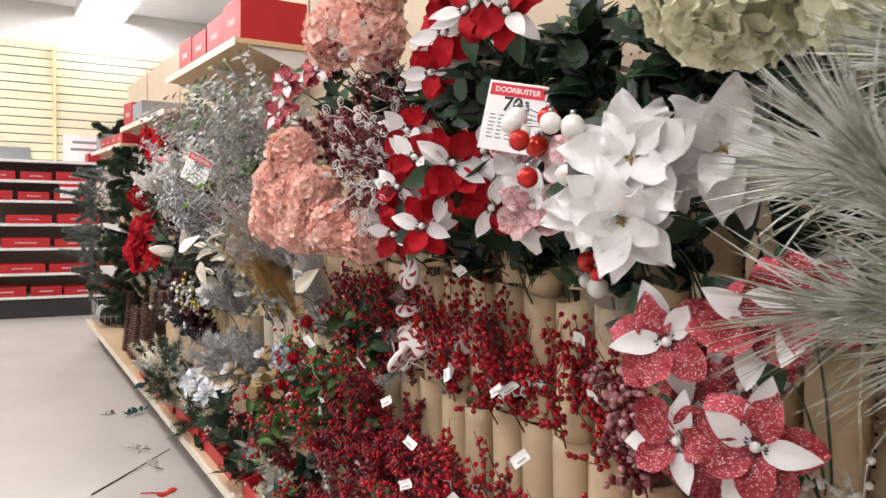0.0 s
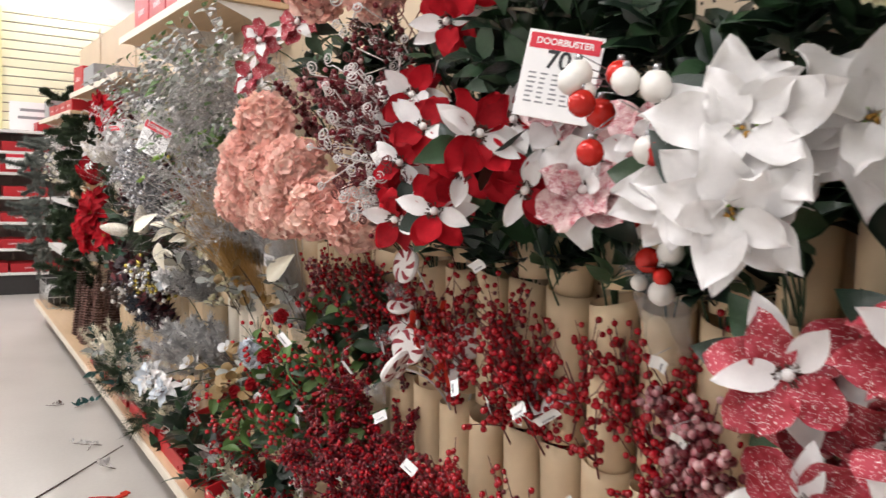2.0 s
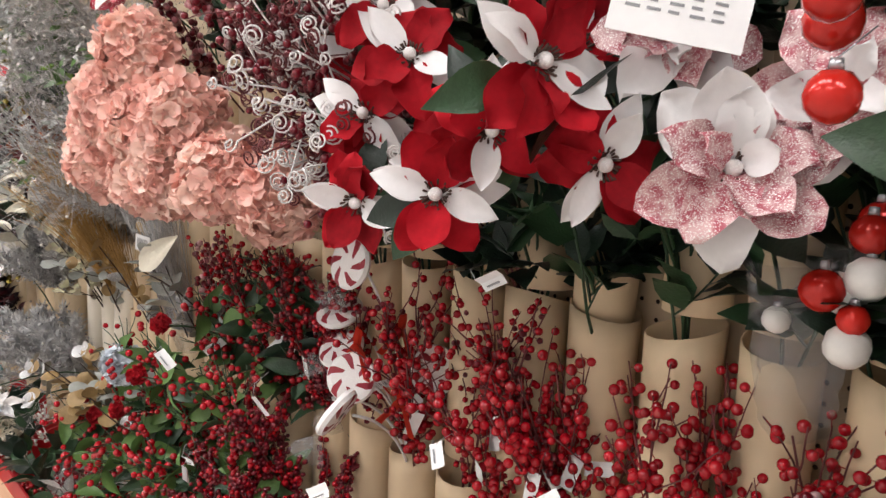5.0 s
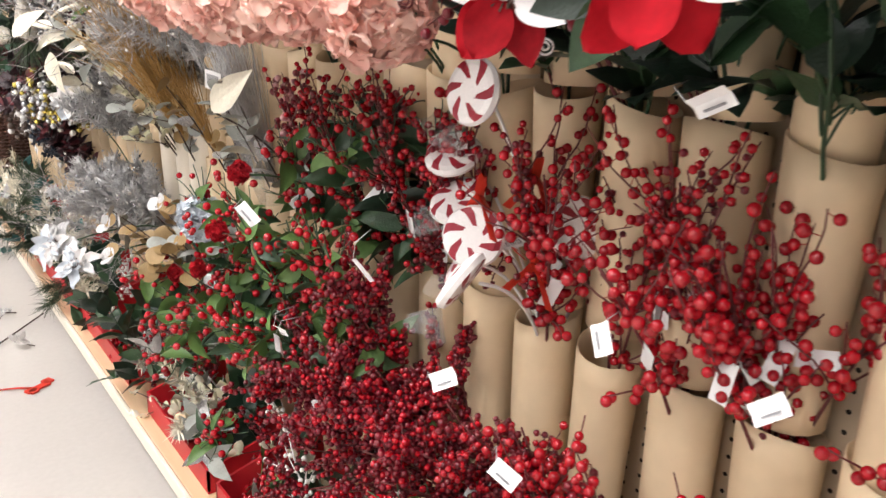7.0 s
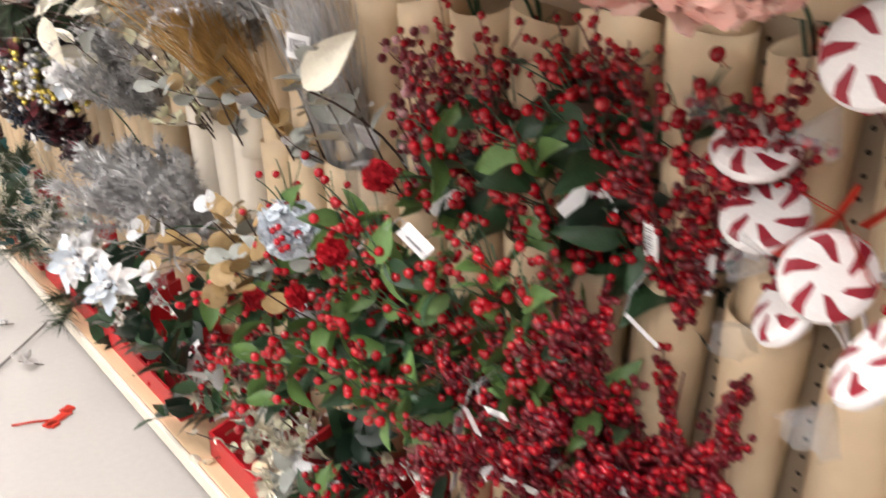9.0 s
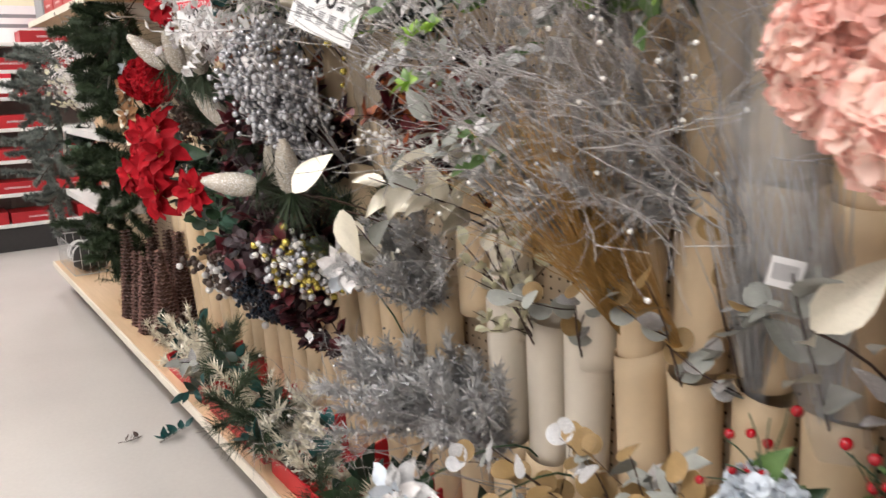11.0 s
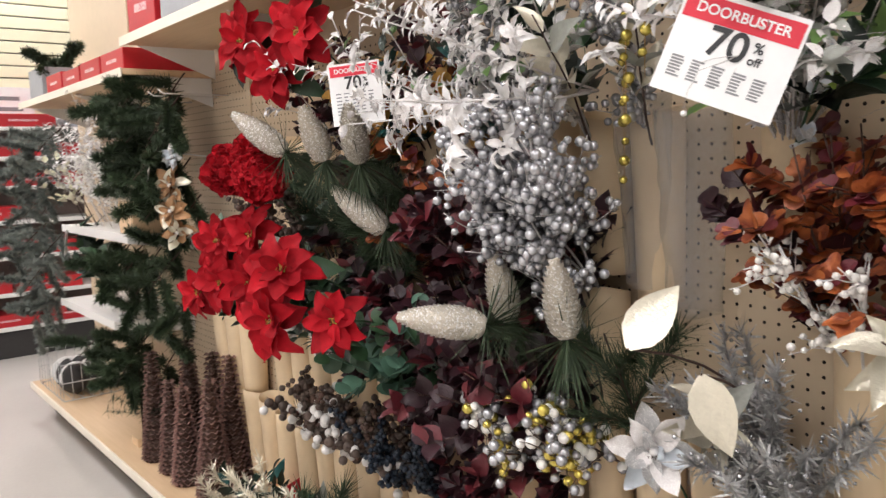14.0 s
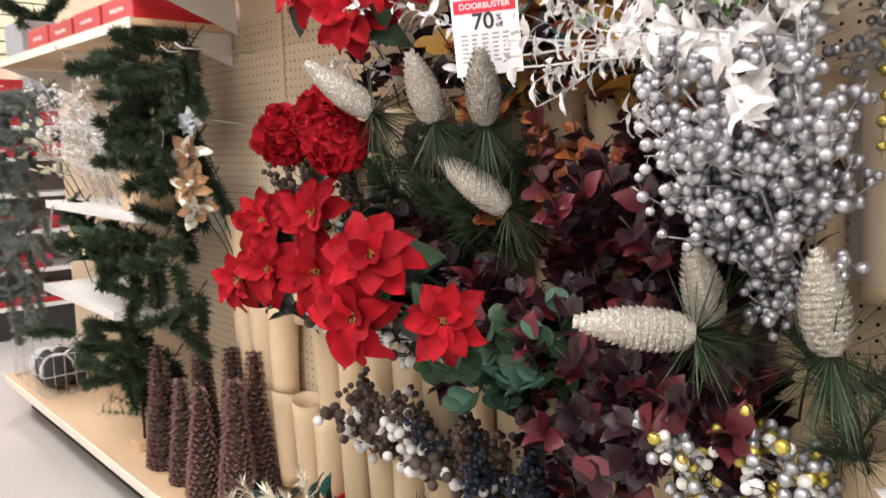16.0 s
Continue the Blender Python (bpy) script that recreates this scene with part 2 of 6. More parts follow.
def glow_material(name, col, strength):
    m, nt, p = nodes_of(name)
    p.inputs["Base Color"].default_value = (0.8, 0.8, 0.8, 1)
    p.inputs["Emission Color"].default_value, p.inputs["Emission Strength"].default_value = (*col, 1), strength
    return m


DIFFUSER = glow_material("lamp_diffuser", (1, 0.96, 0.9), 6)

# ---- mesh tools ----
tmp = bmesh.new()
bmesh.ops.create_icosphere(tmp, subdivisions=2, radius=1)
ICO = np.array([v.co[:] for v in tmp.verts]), np.array([[v.index for v in f.verts] for f in tmp.faces])
tmp.free()
tmp = bmesh.new()
bmesh.ops.create_icosphere(tmp, subdivisions=1, radius=1)
ICO1 = np.array([v.co[:] for v in tmp.verts]), np.array([[v.index for v in f.verts] for f in tmp.faces])
tmp.free()


def leaf_shape(L=1.0, W=0.4, curl=0.25, cup=0.15, point=1.0, n=6, wave=0.0, seed=0, across=4, rounded=False):
    """A blade along +y with its face to +z."""
    r = random.Random(seed)
    V, ph = [], r.uniform(0, 6)
    for i in range(n + 1):
        s = i / n
        w = W * 0.5 * (math.sin(math.pi * min(1, s ** 0.75 * 0.96 + 0.04)) ** point + 0.02)
        for j in range(across + 1):
            u = j / across * 2 - 1
            if rounded:
                w = W * 0.5 * (4 * s ** 1.3 * (1 - s ** 1.3) * 0.97 + 0.03) ** 0.5
            V.append((u * w, L * s * (1 - 0.12 * abs(curl) * s), curl * L * s * s + cup * W * u * u * math.sin(math.pi * s) + wave * W * math.sin(ph + 7 * s + 2 * u) * abs(u)))
    F = []
    k = across + 1
    for i in range(n):
        for j in range(across):
            a = i * k + j
            F += [(a, a + 1, a + k + 1), (a, a + k + 1, a + k)]
    return np.array(V), np.array(F)


def petal_shape(L=1.0, W=0.6, droop=0.0, ruffle=0.1, tip=0.75, heel=0.55, bend=0.0, cup=0.12, seed=0, n=9, across=6):
    """A cloth petal along +y: ovate, creased along its midrib, with a wavy rim and a falling tip."""
    r = random.Random(seed)
    p1, p2, p3 = r.uniform(0, 6), r.uniform(0, 6), r.uniform(4.5, 8)
    peak = heel / (heel + tip)
    top = peak ** heel * (1 - peak) ** tip
    V, F, k = [], [], across + 1
    for i in range(n + 1):
        q = i / n
        w = W * 0.5 * max(0.025, q ** heel * (1 - q) ** tip / top)
        for j in range(k):
            u = j / across * 2 - 1
            z = droop * L * q * q + cup * W * u * u * math.sin(math.pi * q) - 0.035 * W * math.exp(-18 * u * u) * (1 - q)
            z += ruffle * W * u * u * (math.sin(p1 + p3 * q * 1.6) if u > 0 else math.sin(p2 + p3 * q * 1.9)) * q ** 0.5
            V.append((u * w + bend * L * q * q, L * q * (1 - 0.14 * abs(droop) * q), z))
    for i in range(n):
        for j in range(across):
            a = i * k + j
            F += [(a, a + 1, a + k + 1), (a, a + k + 1, a + k)]
    return np.array(V), np.array(F)


class Geo:
    def __init__(self):
        self.v, self.f, self.m, self.n = [], [], [], 0

    def add(self, V, F, mi=0, M=None):
        V = np.asarray(V, float)
        if M is not None:
            A = np.array(M)
            V = V @ A[:3, :3].T + A[:3, 3]
        self.v.append(V)
        self.f.append(np.asarray(F) + self.n)
        self.m.append(np.full(len(F), mi))
        self.n += len(V)
        return self

    def ball(self, c, r, mi=0, fine=True, squash=1.0):
        T = ICO if fine else ICO1
        return self.add(T[0] * np.array([r, r, r * squash]) + np.array(c), T[1], mi)

    def tube(self, pts, r0, r1=None, sides=5, mi=0):
        P = np.array([tuple(p) for p in pts], float)
        r1 = r0 if r1 is None else r1
        d = np.gradient(P, axis=0)
        d /= np.linalg.norm(d, axis=1)[:, None] + 1e-9
        ref = np.array([0.31, 0.83, 0.46])
        u = np.cross(d, ref)
        u /= np.linalg.norm(u, axis=1)[:, None] + 1e-9
        w = np.cross(d, u)
        R = np.linspace(r0, r1, len(P))
        a = np.arange(sides) * 2 * math.pi / sides
        V = P[:, None, :] + R[:, None, None] * (np.cos(a)[None, :, None] * u[:, None, :] + np.sin(a)[None, :, None] * w[:, None, :])
        n, F = len(P), []
        for i in range(n - 1):
            for j in range(sides):
                k = (j + 1) % sides
                F += [(i * sides + j, i * sides + k, (i + 1) * sides + k), (i * sides + j, (i + 1) * sides + k, (i + 1) * sides + j)]
        for j in range(1, sides - 1):
            F += [(0, j + 1, j), ((n - 1) * sides, (n - 1) * sides + j, (n - 1) * sides + j + 1)]
        return self.add(V.reshape(-1, 3), F, mi)

    def box(self, lo, hi, mi=0, M=None):
        (a, b, c), (d, e, f) = lo, hi
        V = [(a, b, c), (d, b, c), (d, e, c), (a, e, c), (a, b, f), (d, b, f), (d, e, f), (a, e, f)]
        Q = [(0, 3, 2, 1), (4, 5, 6, 7), (0, 1, 5, 4), (1, 2, 6, 5), (2, 3, 7, 6), (3, 0, 4, 7)]
        return self.add(V, [t for q in Q for t in ((q[0], q[1], q[2]), (q[0], q[2], q[3]))], mi, M)

    def mesh(self, name, mats, smooth=True):
        V, F, MI = np.concatenate(self.v), np.concatenate(self.f), np.concatenate(self.m)
        me = bpy.data.meshes.new(name)
        me.vertices.add(len(V))
        me.vertices.foreach_set("co", V.astype(np.float32).ravel())
        me.loops.add(len(F) * 3)
        me.loops.foreach_set("vertex_index", F.astype(np.int32).ravel())
        me.polygons.add(len(F))
        me.polygons.foreach_set("loop_start", np.arange(0, len(F) * 3, 3, dtype=np.int32))
        me.polygons.foreach_set("material_index", MI.astype(np.int32))
        me.polygons.foreach_set("use_smooth", np.full(len(F), smooth))
        me.update(calc_edges=True)
        for m in mats if isinstance(mats, (list, tuple)) else [mats]:
            me.materials.append(m)
        return me


def thing(name, M, label, category, group="", kind=""):
    ob = new(name)
    ob.empty_display_size = 0.02
    ob.matrix_world = M
    return tagged(ob, label, category, group, kind)


def hang(name, me, parent, M=None, label=""):
    """One mesh as a part under a thing or under a part, at M in its parent's frame."""
    ob = new(name, me)
    ob.parent = parent
    if M is not None:
        ob.matrix_basis = M
    if label:
        tagged(ob, label)
    return ob


def part(name, geo, material, parent, label="", M=None, smooth=True):
    return hang(name, geo.mesh(name, material, smooth), parent, M, label)


def bevelled(name, lo, hi, material, bevel=0.003, segs=2):
    """A board or box with rounded edges, as mesh data."""
    bm = bmesh.new()
    bmesh.ops.create_cube(bm, size=1)
    for v in bm.verts:
        v.co = Vector([(lo[i] + hi[i]) / 2 + v.co[i] * (hi[i] - lo[i]) for i in range(3)])
    bmesh.ops.bevel(bm, geom=bm.edges[:], offset=bevel, segments=segs, affect="EDGES", profile=0.5)
    me = bpy.data.meshes.new(name)
    bm.to_mesh(me)
    bm.free()
    me.materials.append(material)
    return me


def solid(name, lo, hi, material, label, category, kind="", bevel=0.003):
    c = Vector([(a + b) / 2 for a, b in zip(lo, hi)])
    c.z = lo[2]
    ob = new(name, bevelled(name, Vector(lo) - c, Vector(hi) - c, material, bevel))
    ob.location = c
    return tagged(ob, label, category, "", kind)


def facing(at, to, spin=0.0):
    """At a place, with +z towards the way given."""
    q = Vector(to).to_track_quat("Z", "Y").to_matrix().to_4x4()
    return Matrix.Translation(at) @ q @ pose(0, 0, 0, 0, 0, spin)


def bezier(a, b, c, n=8):
    a, b, c = Vector(a), Vector(b), Vector(c)
    return [a * (1 - t) ** 2 + b * 2 * t * (1 - t) + c * t * t for t in [i / n for i in range(n + 1)]]


CACHE = {}


def cached(key, make):
    if key not in CACHE:
        CACHE[key] = make()
    return CACHE[key]


def blade(name, material, **k):
    return cached((name, material.name, tuple(sorted(k.items()))), lambda: Geo().add(*leaf_shape(**k)).mesh(name, material))


def petal(material, **k):
    return cached(("petal", material.name, tuple(sorted(k.items()))), lambda: Geo().add(*petal_shape(**k)).mesh("petal", material))


# ---- the shop: floor, walls, ceiling ----
WALL_X, LIP_X, DECK_Z = 1.04, 0.675, 0.2


def structure(name, lo, hi, material, label, bevel=0.002):
    return solid(name, lo, hi, material, label, "setting", "structure", bevel)


structure("floor", (-4.2, -2.5, -0.1), (4.2, 12.2, 0), FLOOR, "polished pale beige shop floor with faint scuffs")
structure("ceiling", (-4.2, -2.5, CEIL), (4.2, 12.2, CEIL + 0.1), WALL, "white shop ceiling over the aisle")
structure("wall_north", (-4.2, 12.2, 0), (4.2, 12.35, CEIL), WALL, "plain white unseen wall added to close the room behind the end shelving")
# south, west and east are unseen, added to shut out the world and bounce light
structure("wall_south", (-4.2, -2.65, 0), (4.2, -2.5, CEIL), WALL, "plain white unseen wall added to close the room")
structure("wall_west", (-4.35, -2.5, 0), (-4.2, 12.2, CEIL), WALL, "plain white unseen wall added to close the room")
structure("wall_east", (4.2, -2.5, 0), (4.35, 12.2, CEIL), WALL, "plain white unseen wall added to close the room")
for lx, ly in LAMPS:
    fx = thing("ceiling_light", pose(lx, ly, CEIL), "long white fluorescent ceiling fixture with a glowing diffuser", "ceiling light", "ceiling lights")
    hang("housing", cached("lamp_housing", lambda: bevelled("housing", (-0.3, -1.2, -0.1), (0.3, 1.2, 0), WHITE_METAL)), fx)
    hang("diffuser", cached("lamp_diff", lambda: bevelled("diffuser", (-0.25, -1.1, -0.112), (0.25, 1.1, -0.098), DIFFUSER)), fx)

# ---- the gondola: pegboard back, base deck ----
gondola = thing("display_gondola", pose(0, 0, 0), "long gondola with a tan pegboard back and pale wooden base deck", "display rack")
Y0, Y1 = 0.6, 8.98
hang("back_panel", bevelled("back_panel", (WALL_X, Y0, 0), (WALL_X + 0.03, Y1, 2.35), PEG), gondola)
hang("base_deck", bevelled("base_deck", (LIP_X + 0.012, Y0, DECK_Z - 0.025), (WALL_X - 0.002, Y1, DECK_Z), WOOD), gondola, None, "pale maple laminate deck")
hang("deck_lip", bevelled("deck_lip", (LIP_X, Y0, DECK_Z - 0.035), (LIP_X + 0.01, Y1, DECK_Z + 0.002), CARD_WHITE, 0.002), gondola, None, "cream plastic edge strip")
hang("kick_plate", bevelled("kick_plate", (LIP_X + 0.115, Y0, 0), (LIP_X + 0.13, Y1, DECK_Z - 0.03), BLACK_KICK), gondola)
for yy in (1.9, 3.12, 4.34, 5.56, 6.78, 8.0):
    hang("upright", cached("upright", lambda: bevelled("upright", (-0.006, -0.016, 0.2), (0.0, 0.016, 2.4), PEG, 0.001)), gondola, pose(WALL_X - 0.001, yy, 0))
hole = Geo()
ang = np.arange(6) * math.pi / 3
hexv = np.stack([np.zeros(6), 0.0034 * np.cos(ang), 0.0034 * np.sin(ang)], 1)
hexf = [(0, i + 1, i) for i in range(1, 5)]
for iy in range(int((1.9 - 0) / 0.0254), int(7.6 / 0.0254)):
    for iz in range(int(0.3 / 0.0254), int(1.75 / 0.0254)):
        hole.add(hexv + np.array([WALL_X - 0.0012, iy * 0.0254, iz * 0.0254]), hexf)
tagged(part("peg_holes", hole, HOLE, gondola), kind="stuff")

# ---- paper tubes on the pegboard ----
TUBE_DY, RIMS = 0.121, (0.30, 0.556, 0.85, 1.16, 1.47)
rt = random.Random(4)


def tube_mesh(h, bulge, k):
    g, n, m = Geo(), 18, 8
    r = random.Random(k)
    p1, p2 = r.uniform(0, 6), r.uniform(0, 6)
    V = []
    for wall, rad in ((0, 0.0485), (1, 0.0465)):
        for i in range(m + 1):
            s = i / m
            for j in range(n):
                a = 2 * math.pi * j / n
                d = rad * (0.9 + 0.1 * s + bulge * 0.05 * math.sin(2 * a + p1 + 2 * s) + 0.012 * math.sin(3 * a + p2) * (1 - s))
                V.append((d * math.cos(a) * 0.93, d * math.sin(a), -h + h * s + (0.012 * math.cos(a + p2) * s if s > 0.8 else 0)))
    F = []
    row = (m + 1) * n
    for i in range(m):
        for j in range(n):
            k2 = (j + 1) % n
            a, b, c, d = i * n + j, i * n + k2, (i + 1) * n + k2, (i + 1) * n + j
            F += [(a, b, c), (a, c, d), (row + a, row + c, row + b), (row + a, row + d, row + c)]
    for j in range(n):
        k2 = (j + 1) % n
        a, b = m * n + j, m * n + k2
        F += [(a, b, row + b), (a, row + b, row + a)]
    for j in range(1, n - 1):
        F.append((0, j + 1, j))
    return g.add(V, F)


TUBES = [tube_mesh(0.30 if i < 4 else 0.34, 0.6 + 0.3 * (i % 3), i).mesh("paper_tube", CARD) for i in range(5)]
TUBES_WHITE = [tube_mesh(0.32, 0.7, 20 + i).mesh("paper_tube", CARD_WHITE) for i in range(2)]
MOUTHS = {}
for ri, rim in enumerate(RIMS):
    y = 1.3
    k = 0
    while y < 6.95:
        y += TUBE_DY
        k += 1
        gap = rt.random()
        drop = (0, 0, 0, 0.06, 0.04)[ri] if y > 4.2 else 0
        if ri == 4 and (y > 6.4 or 4.3 < y < 4.75 or 4.85 < y < 4.95):
            continue
        if ri == 3 and 4.8 < y < 4.95:
            continue
        if ri == 0:
            continue
        if gap < 0.05 and not 2.2 < y < 3.5:
            continue
        white = 4.3 < y < 4.62 and ri in (2, 3)
        ob = new("paper_tube", (TUBES_WHITE if white else TUBES)[k % 2 if white else (k * 7 + ri * 3) % 5])
        x = WALL_X - 0.058
        ob.matrix_world = pose(x, y + rt.uniform(-0.004, 0.004), rim - drop + rt.uniform(-0.008, 0.008), rt.uniform(-2, 2), -rt.uniform(0.5, 2.5), rt.uniform(0, 0))
        tagged(ob, "open cream printed paper tube on the pegboard" if white else "open tan kraft paper tube on the pegboard", "paper tube", "paper tubes")
        MOUTHS[(ri, round(y, 2))] = (x, y, rim - drop - 0.1)


def mouth(row, y):
    """The inside of the nearest tube of that row."""
    best = min((k for k in MOUTHS if k[0] == row), key=lambda k: abs(k[1] - y))
    return Vector(MOUTHS[best])


def row_for(z):
    return max([i for i, r in enumerate(RIMS) if r < z - 0.02] or [0])


# ---- red trays on the deck ----
def tray(y, length, depth=0.28, front=0.06, back=0.14):
    t = thing("display_tray", pose(LIP_X + 0.045, y, DECK_Z), "open red cardboard display tray on the wooden deck", "display tray", "red trays on the deck")
    e = 0.006
    part("tray_floor", Geo().box((0, 0, 0), (depth, length, e)), RED_BOX, t, smooth=False)
    part("front_panel", Geo().box((0, 0, e), (e, length, front)), RED_BOX, t, smooth=False)
    part("back_panel", Geo().box((depth - e, 0, e), (depth, length, back)), RED_BOX, t, smooth=False)
    side = [(0, 0, e), (depth, 0, e), (depth, 0, back), (0, 0, front)]
    V = [(x, yy, z) for yy in (0, e) for x, _, z in side]
    F = [(0, 1, 2), (0, 2, 3), (4, 6, 5), (4, 7, 6), (0, 4, 5), (0, 5, 1), (1, 5, 6), (1, 6, 2), (2, 6, 7), (2, 7, 3), (3, 7, 4), (3, 4, 0)]
    for yy in (0.0, length / 2, length - e):
        part("side_panel" if yy != length / 2 else "divider", Geo().add(np.array(V) + np.array([0, yy, 0.0]), F), RED_BOX, t, smooth=False)
    return t


TRAYS = [(2.45, 0.52), (3.05, 0.62), (3.72, 0.42), (4.3, 0.5), (4.86, 0.5), (5.42, 0.5), (5.98, 0.46)]
for y, l in TRAYS:
    tray(y, l)

# ---- high shelves with red boxes ----
def high_shelf(y0, y1, z, x0, label):
    s = thing("wooden_shelf", pose(0, 0, 0), label, "shelf", "high wooden shelves")
    hang("board", bevelled("board", (x0, y0, z - 0.022), (WALL_X - 0.008, y1, z), WOOD), s)
    hang("edge_strip", bevelled("edge_strip", (x0 - 0.006, y0, z - 0.03), (x0 - 0.001, y1, z + 0.002), CARD_WHITE, 0.001), s)
    n = max(2, int((y1 - y0) / 0.6))
    for i in range(n + 1):
        g = Geo()
        yy = y0 + 0.015 + (y1 - y0 - 0.03) * i / n
        V = [(WALL_X - 0.008, yy, z - 0.024), (x0 + 0.05, yy, z - 0.024), (WALL_X - 0.008, yy, z - 0.13)]
        V += [(a, b + 0.004, c) for a, b, c in V]
        g.add(V, [(0, 1, 2), (3, 5, 4), (0, 3, 4), (0, 4, 1), (1, 4, 5), (1, 5, 2), (2, 5, 3), (2, 3, 0)])
        part("bracket", g, WHITE_METAL, s, smooth=False)
    return s


high_shelf(4.2, 5.5, 1.965, 0.70, "pale wooden display shelf high on the gondola")
high_shelf(5.54, 7.05, 1.815, 0.70, "pale wooden display shelf with boxes and a crate")
high_shelf(7.06, 8.72, 1.715, 0.70, "pale wooden display shelf above the garlands")


def gift_box(M, sx, sy, sz, label="closed red cardboard box with a pale printed mark", open_top=False):
    b = thing("red_box", M, label, "box", "red boxes")
    hang("body", bevelled("body", (-sx / 2, -sy / 2, 0), (sx / 2, sy / 2, sz), RED_BOX, 0.003), b)
    g = Geo()
    g.box((-sx / 2 - 0.0012, -sy * 0.22, sz * 0.42), (-sx / 2 - 0.0004, sy * 0.22, sz * 0.58))
    part("printed_mark", g, FROST_PINK, b, smooth=False)
    return b


for y, h in ((4.36, 0.17), (4.62, 0.15), (4.9, 0.14), (5.18, 0.15)):
    gift_box(pose(0.86, y, 1.965), 0.27, 0.26, h)
gift_box(pose(0.84, 6.9, 1.815, 0, 0, 6), 0.24, 0.2, 0.16)
for y, h in ((7.2, 0.075), (7.48, 0.075), (7.76, 0.07), (8.04, 0.08)):
    gift_box(pose(0.85, y, 1.715), 0.28, 0.26, h)


def crate(M, sx, sy, sz):
    c = thing("grey_crate", M, "small grey storage crate on a shelf", "crate", "grey crates")
    g = Geo()
    e = 0.008
    g.box((-sx / 2, -sy / 2, 0), (sx / 2, sy / 2, e))
    part("bottom", g, GREY_CRATE, c, smooth=False)
    for s in (-1, 1):
        part("side", Geo().box((s * sx / 2 - e / 2, -sy / 2, e), (s * sx / 2 + e / 2, sy / 2, sz)), GREY_CRATE, c, smooth=False)
        part("end", Geo().box((-sx / 2, s * sy / 2 - e / 2, e), (sx / 2, s * sy / 2 + e / 2, sz)), GREY_CRATE, c, smooth=False)
    return c


crate(pose(0.86, 8.4, 1.715), 0.28, 0.26, 0.14)
crate(pose(0.86, 6.55, 1.815), 0.26, 0.34, 0.13)

# ---- white brackets shelves and wire basket in the far bay ----
def white_shelf(y0, y1, z, x0):
    s = thing("white_shelf", pose(0, 0, 0), "thin white metal shelf on the pegboard", "shelf", "white metal shelves")
    hang("plate", bevelled("plate", (x0, y0, z - 0.006), (WALL_X - 0.004, y1, z), WHITE_METAL, 0.002), s)
    hang("front_flange", bevelled("front_flange", (x0 - 0.004, y0, z - 0.03), (x0 - 0.0005, y1, z + 0.004), WHITE_METAL, 0.001), s)
    for yy in (y0, y1 - 0.005):
        V = [(WALL_X - 0.004, yy, z - 0.007), (x0, yy, z - 0.007), (x0, yy, z - 0.03), (WALL_X - 0.004, yy, z - 0.085)]
        V += [(a, b + 0.005, c) for a, b, c in V]
        F = [(0, 1, 2), (0, 2, 3), (4, 6, 5), (4, 7, 6), (0, 5, 1), (0, 4, 5), (1, 6, 2), (1, 5, 6), (2, 7, 3), (2, 6, 7), (3, 4, 0), (3, 7, 4)]
        part("side_bracket", Geo().add(V, F), WHITE_METAL, s, smooth=False)
    return s


white_shelf(7.2, 8.15, 1.115, 0.72)
white_shelf(7.42, 8.25, 0.755, 0.71)


def wire_basket(M, sx, sy, sz):
    b = thing("wire_basket", M, "grey wire basket standing on the wooden deck", "basket")
    r = 0.0028
    for z in (0.004, sz * 0.5, sz):
        for s in (-1, 1):
            part("rail", Geo().tube([(s * sx / 2, -sy / 2, z), (s * sx / 2, sy / 2, z)], r), WIRE, b)
            part("rail", Geo().tube([(-sx / 2, s * sy / 2, z), (sx / 2, s * sy / 2, z)], r), WIRE, b)
    for i in range(9):
        y = -sy / 2 + sy * i / 8
        for s in (-1, 1):
            part("wire", Geo().tube([(s * sx / 2, y, 0.002), (s * sx / 2, y, sz)], r * 0.7), WIRE, b)
    for i in range(1, 6):
        x = -sx / 2 + sx * i / 6
        for s in (-1, 1):
            part("wire", Geo().tube([(x, s * sy / 2, 0.002), (x, s * sy / 2, sz)], r * 0.7), WIRE, b)
        part("wire", Geo().tube([(x, -sy / 2, 0.003), (x, sy / 2, 0.003)], r * 0.7), WIRE, b)
    return b


wire_basket(pose(0.855, 8.66, DECK_Z), 0.28, 0.5, 0.19)

# ---- the end unit across the aisle ----
EY = 10.6
unit = thing("end_shelving", pose(0, 0, 0), "tall shelving unit with cream slatwall above red-tray shelves", "shelving")
SHELVES = (0.235, 0.487, 0.76, 1.02, 1.27, 1.485, 1.70)
hang("back_panel", bevelled("back_panel", (-3.2, EY + 0.42, 0), (2.4, EY + 0.45, 2.95), SHELF_GREY), unit)
hang("kick_plate", bevelled("kick_plate", (-3.2, EY + 0.03, 0), (2.4, EY + 0.05, 0.2), BLACK_KICK), unit)
for i, z in enumerate(SHELVES):
    hang("shelf_board", bevelled("shelf_board", (-3.2, EY, z - 0.03), (2.4, EY + 0.415, z), WHITE_METAL, 0.004), unit)
z = 1.72
while z < 2.93:
    hang("slat", bevelled("slat", (-3.2, EY + 0.37, z), (2.4, EY + 0.4, z + 0.083), SLAT, 0.004), unit)
    z += 0.093
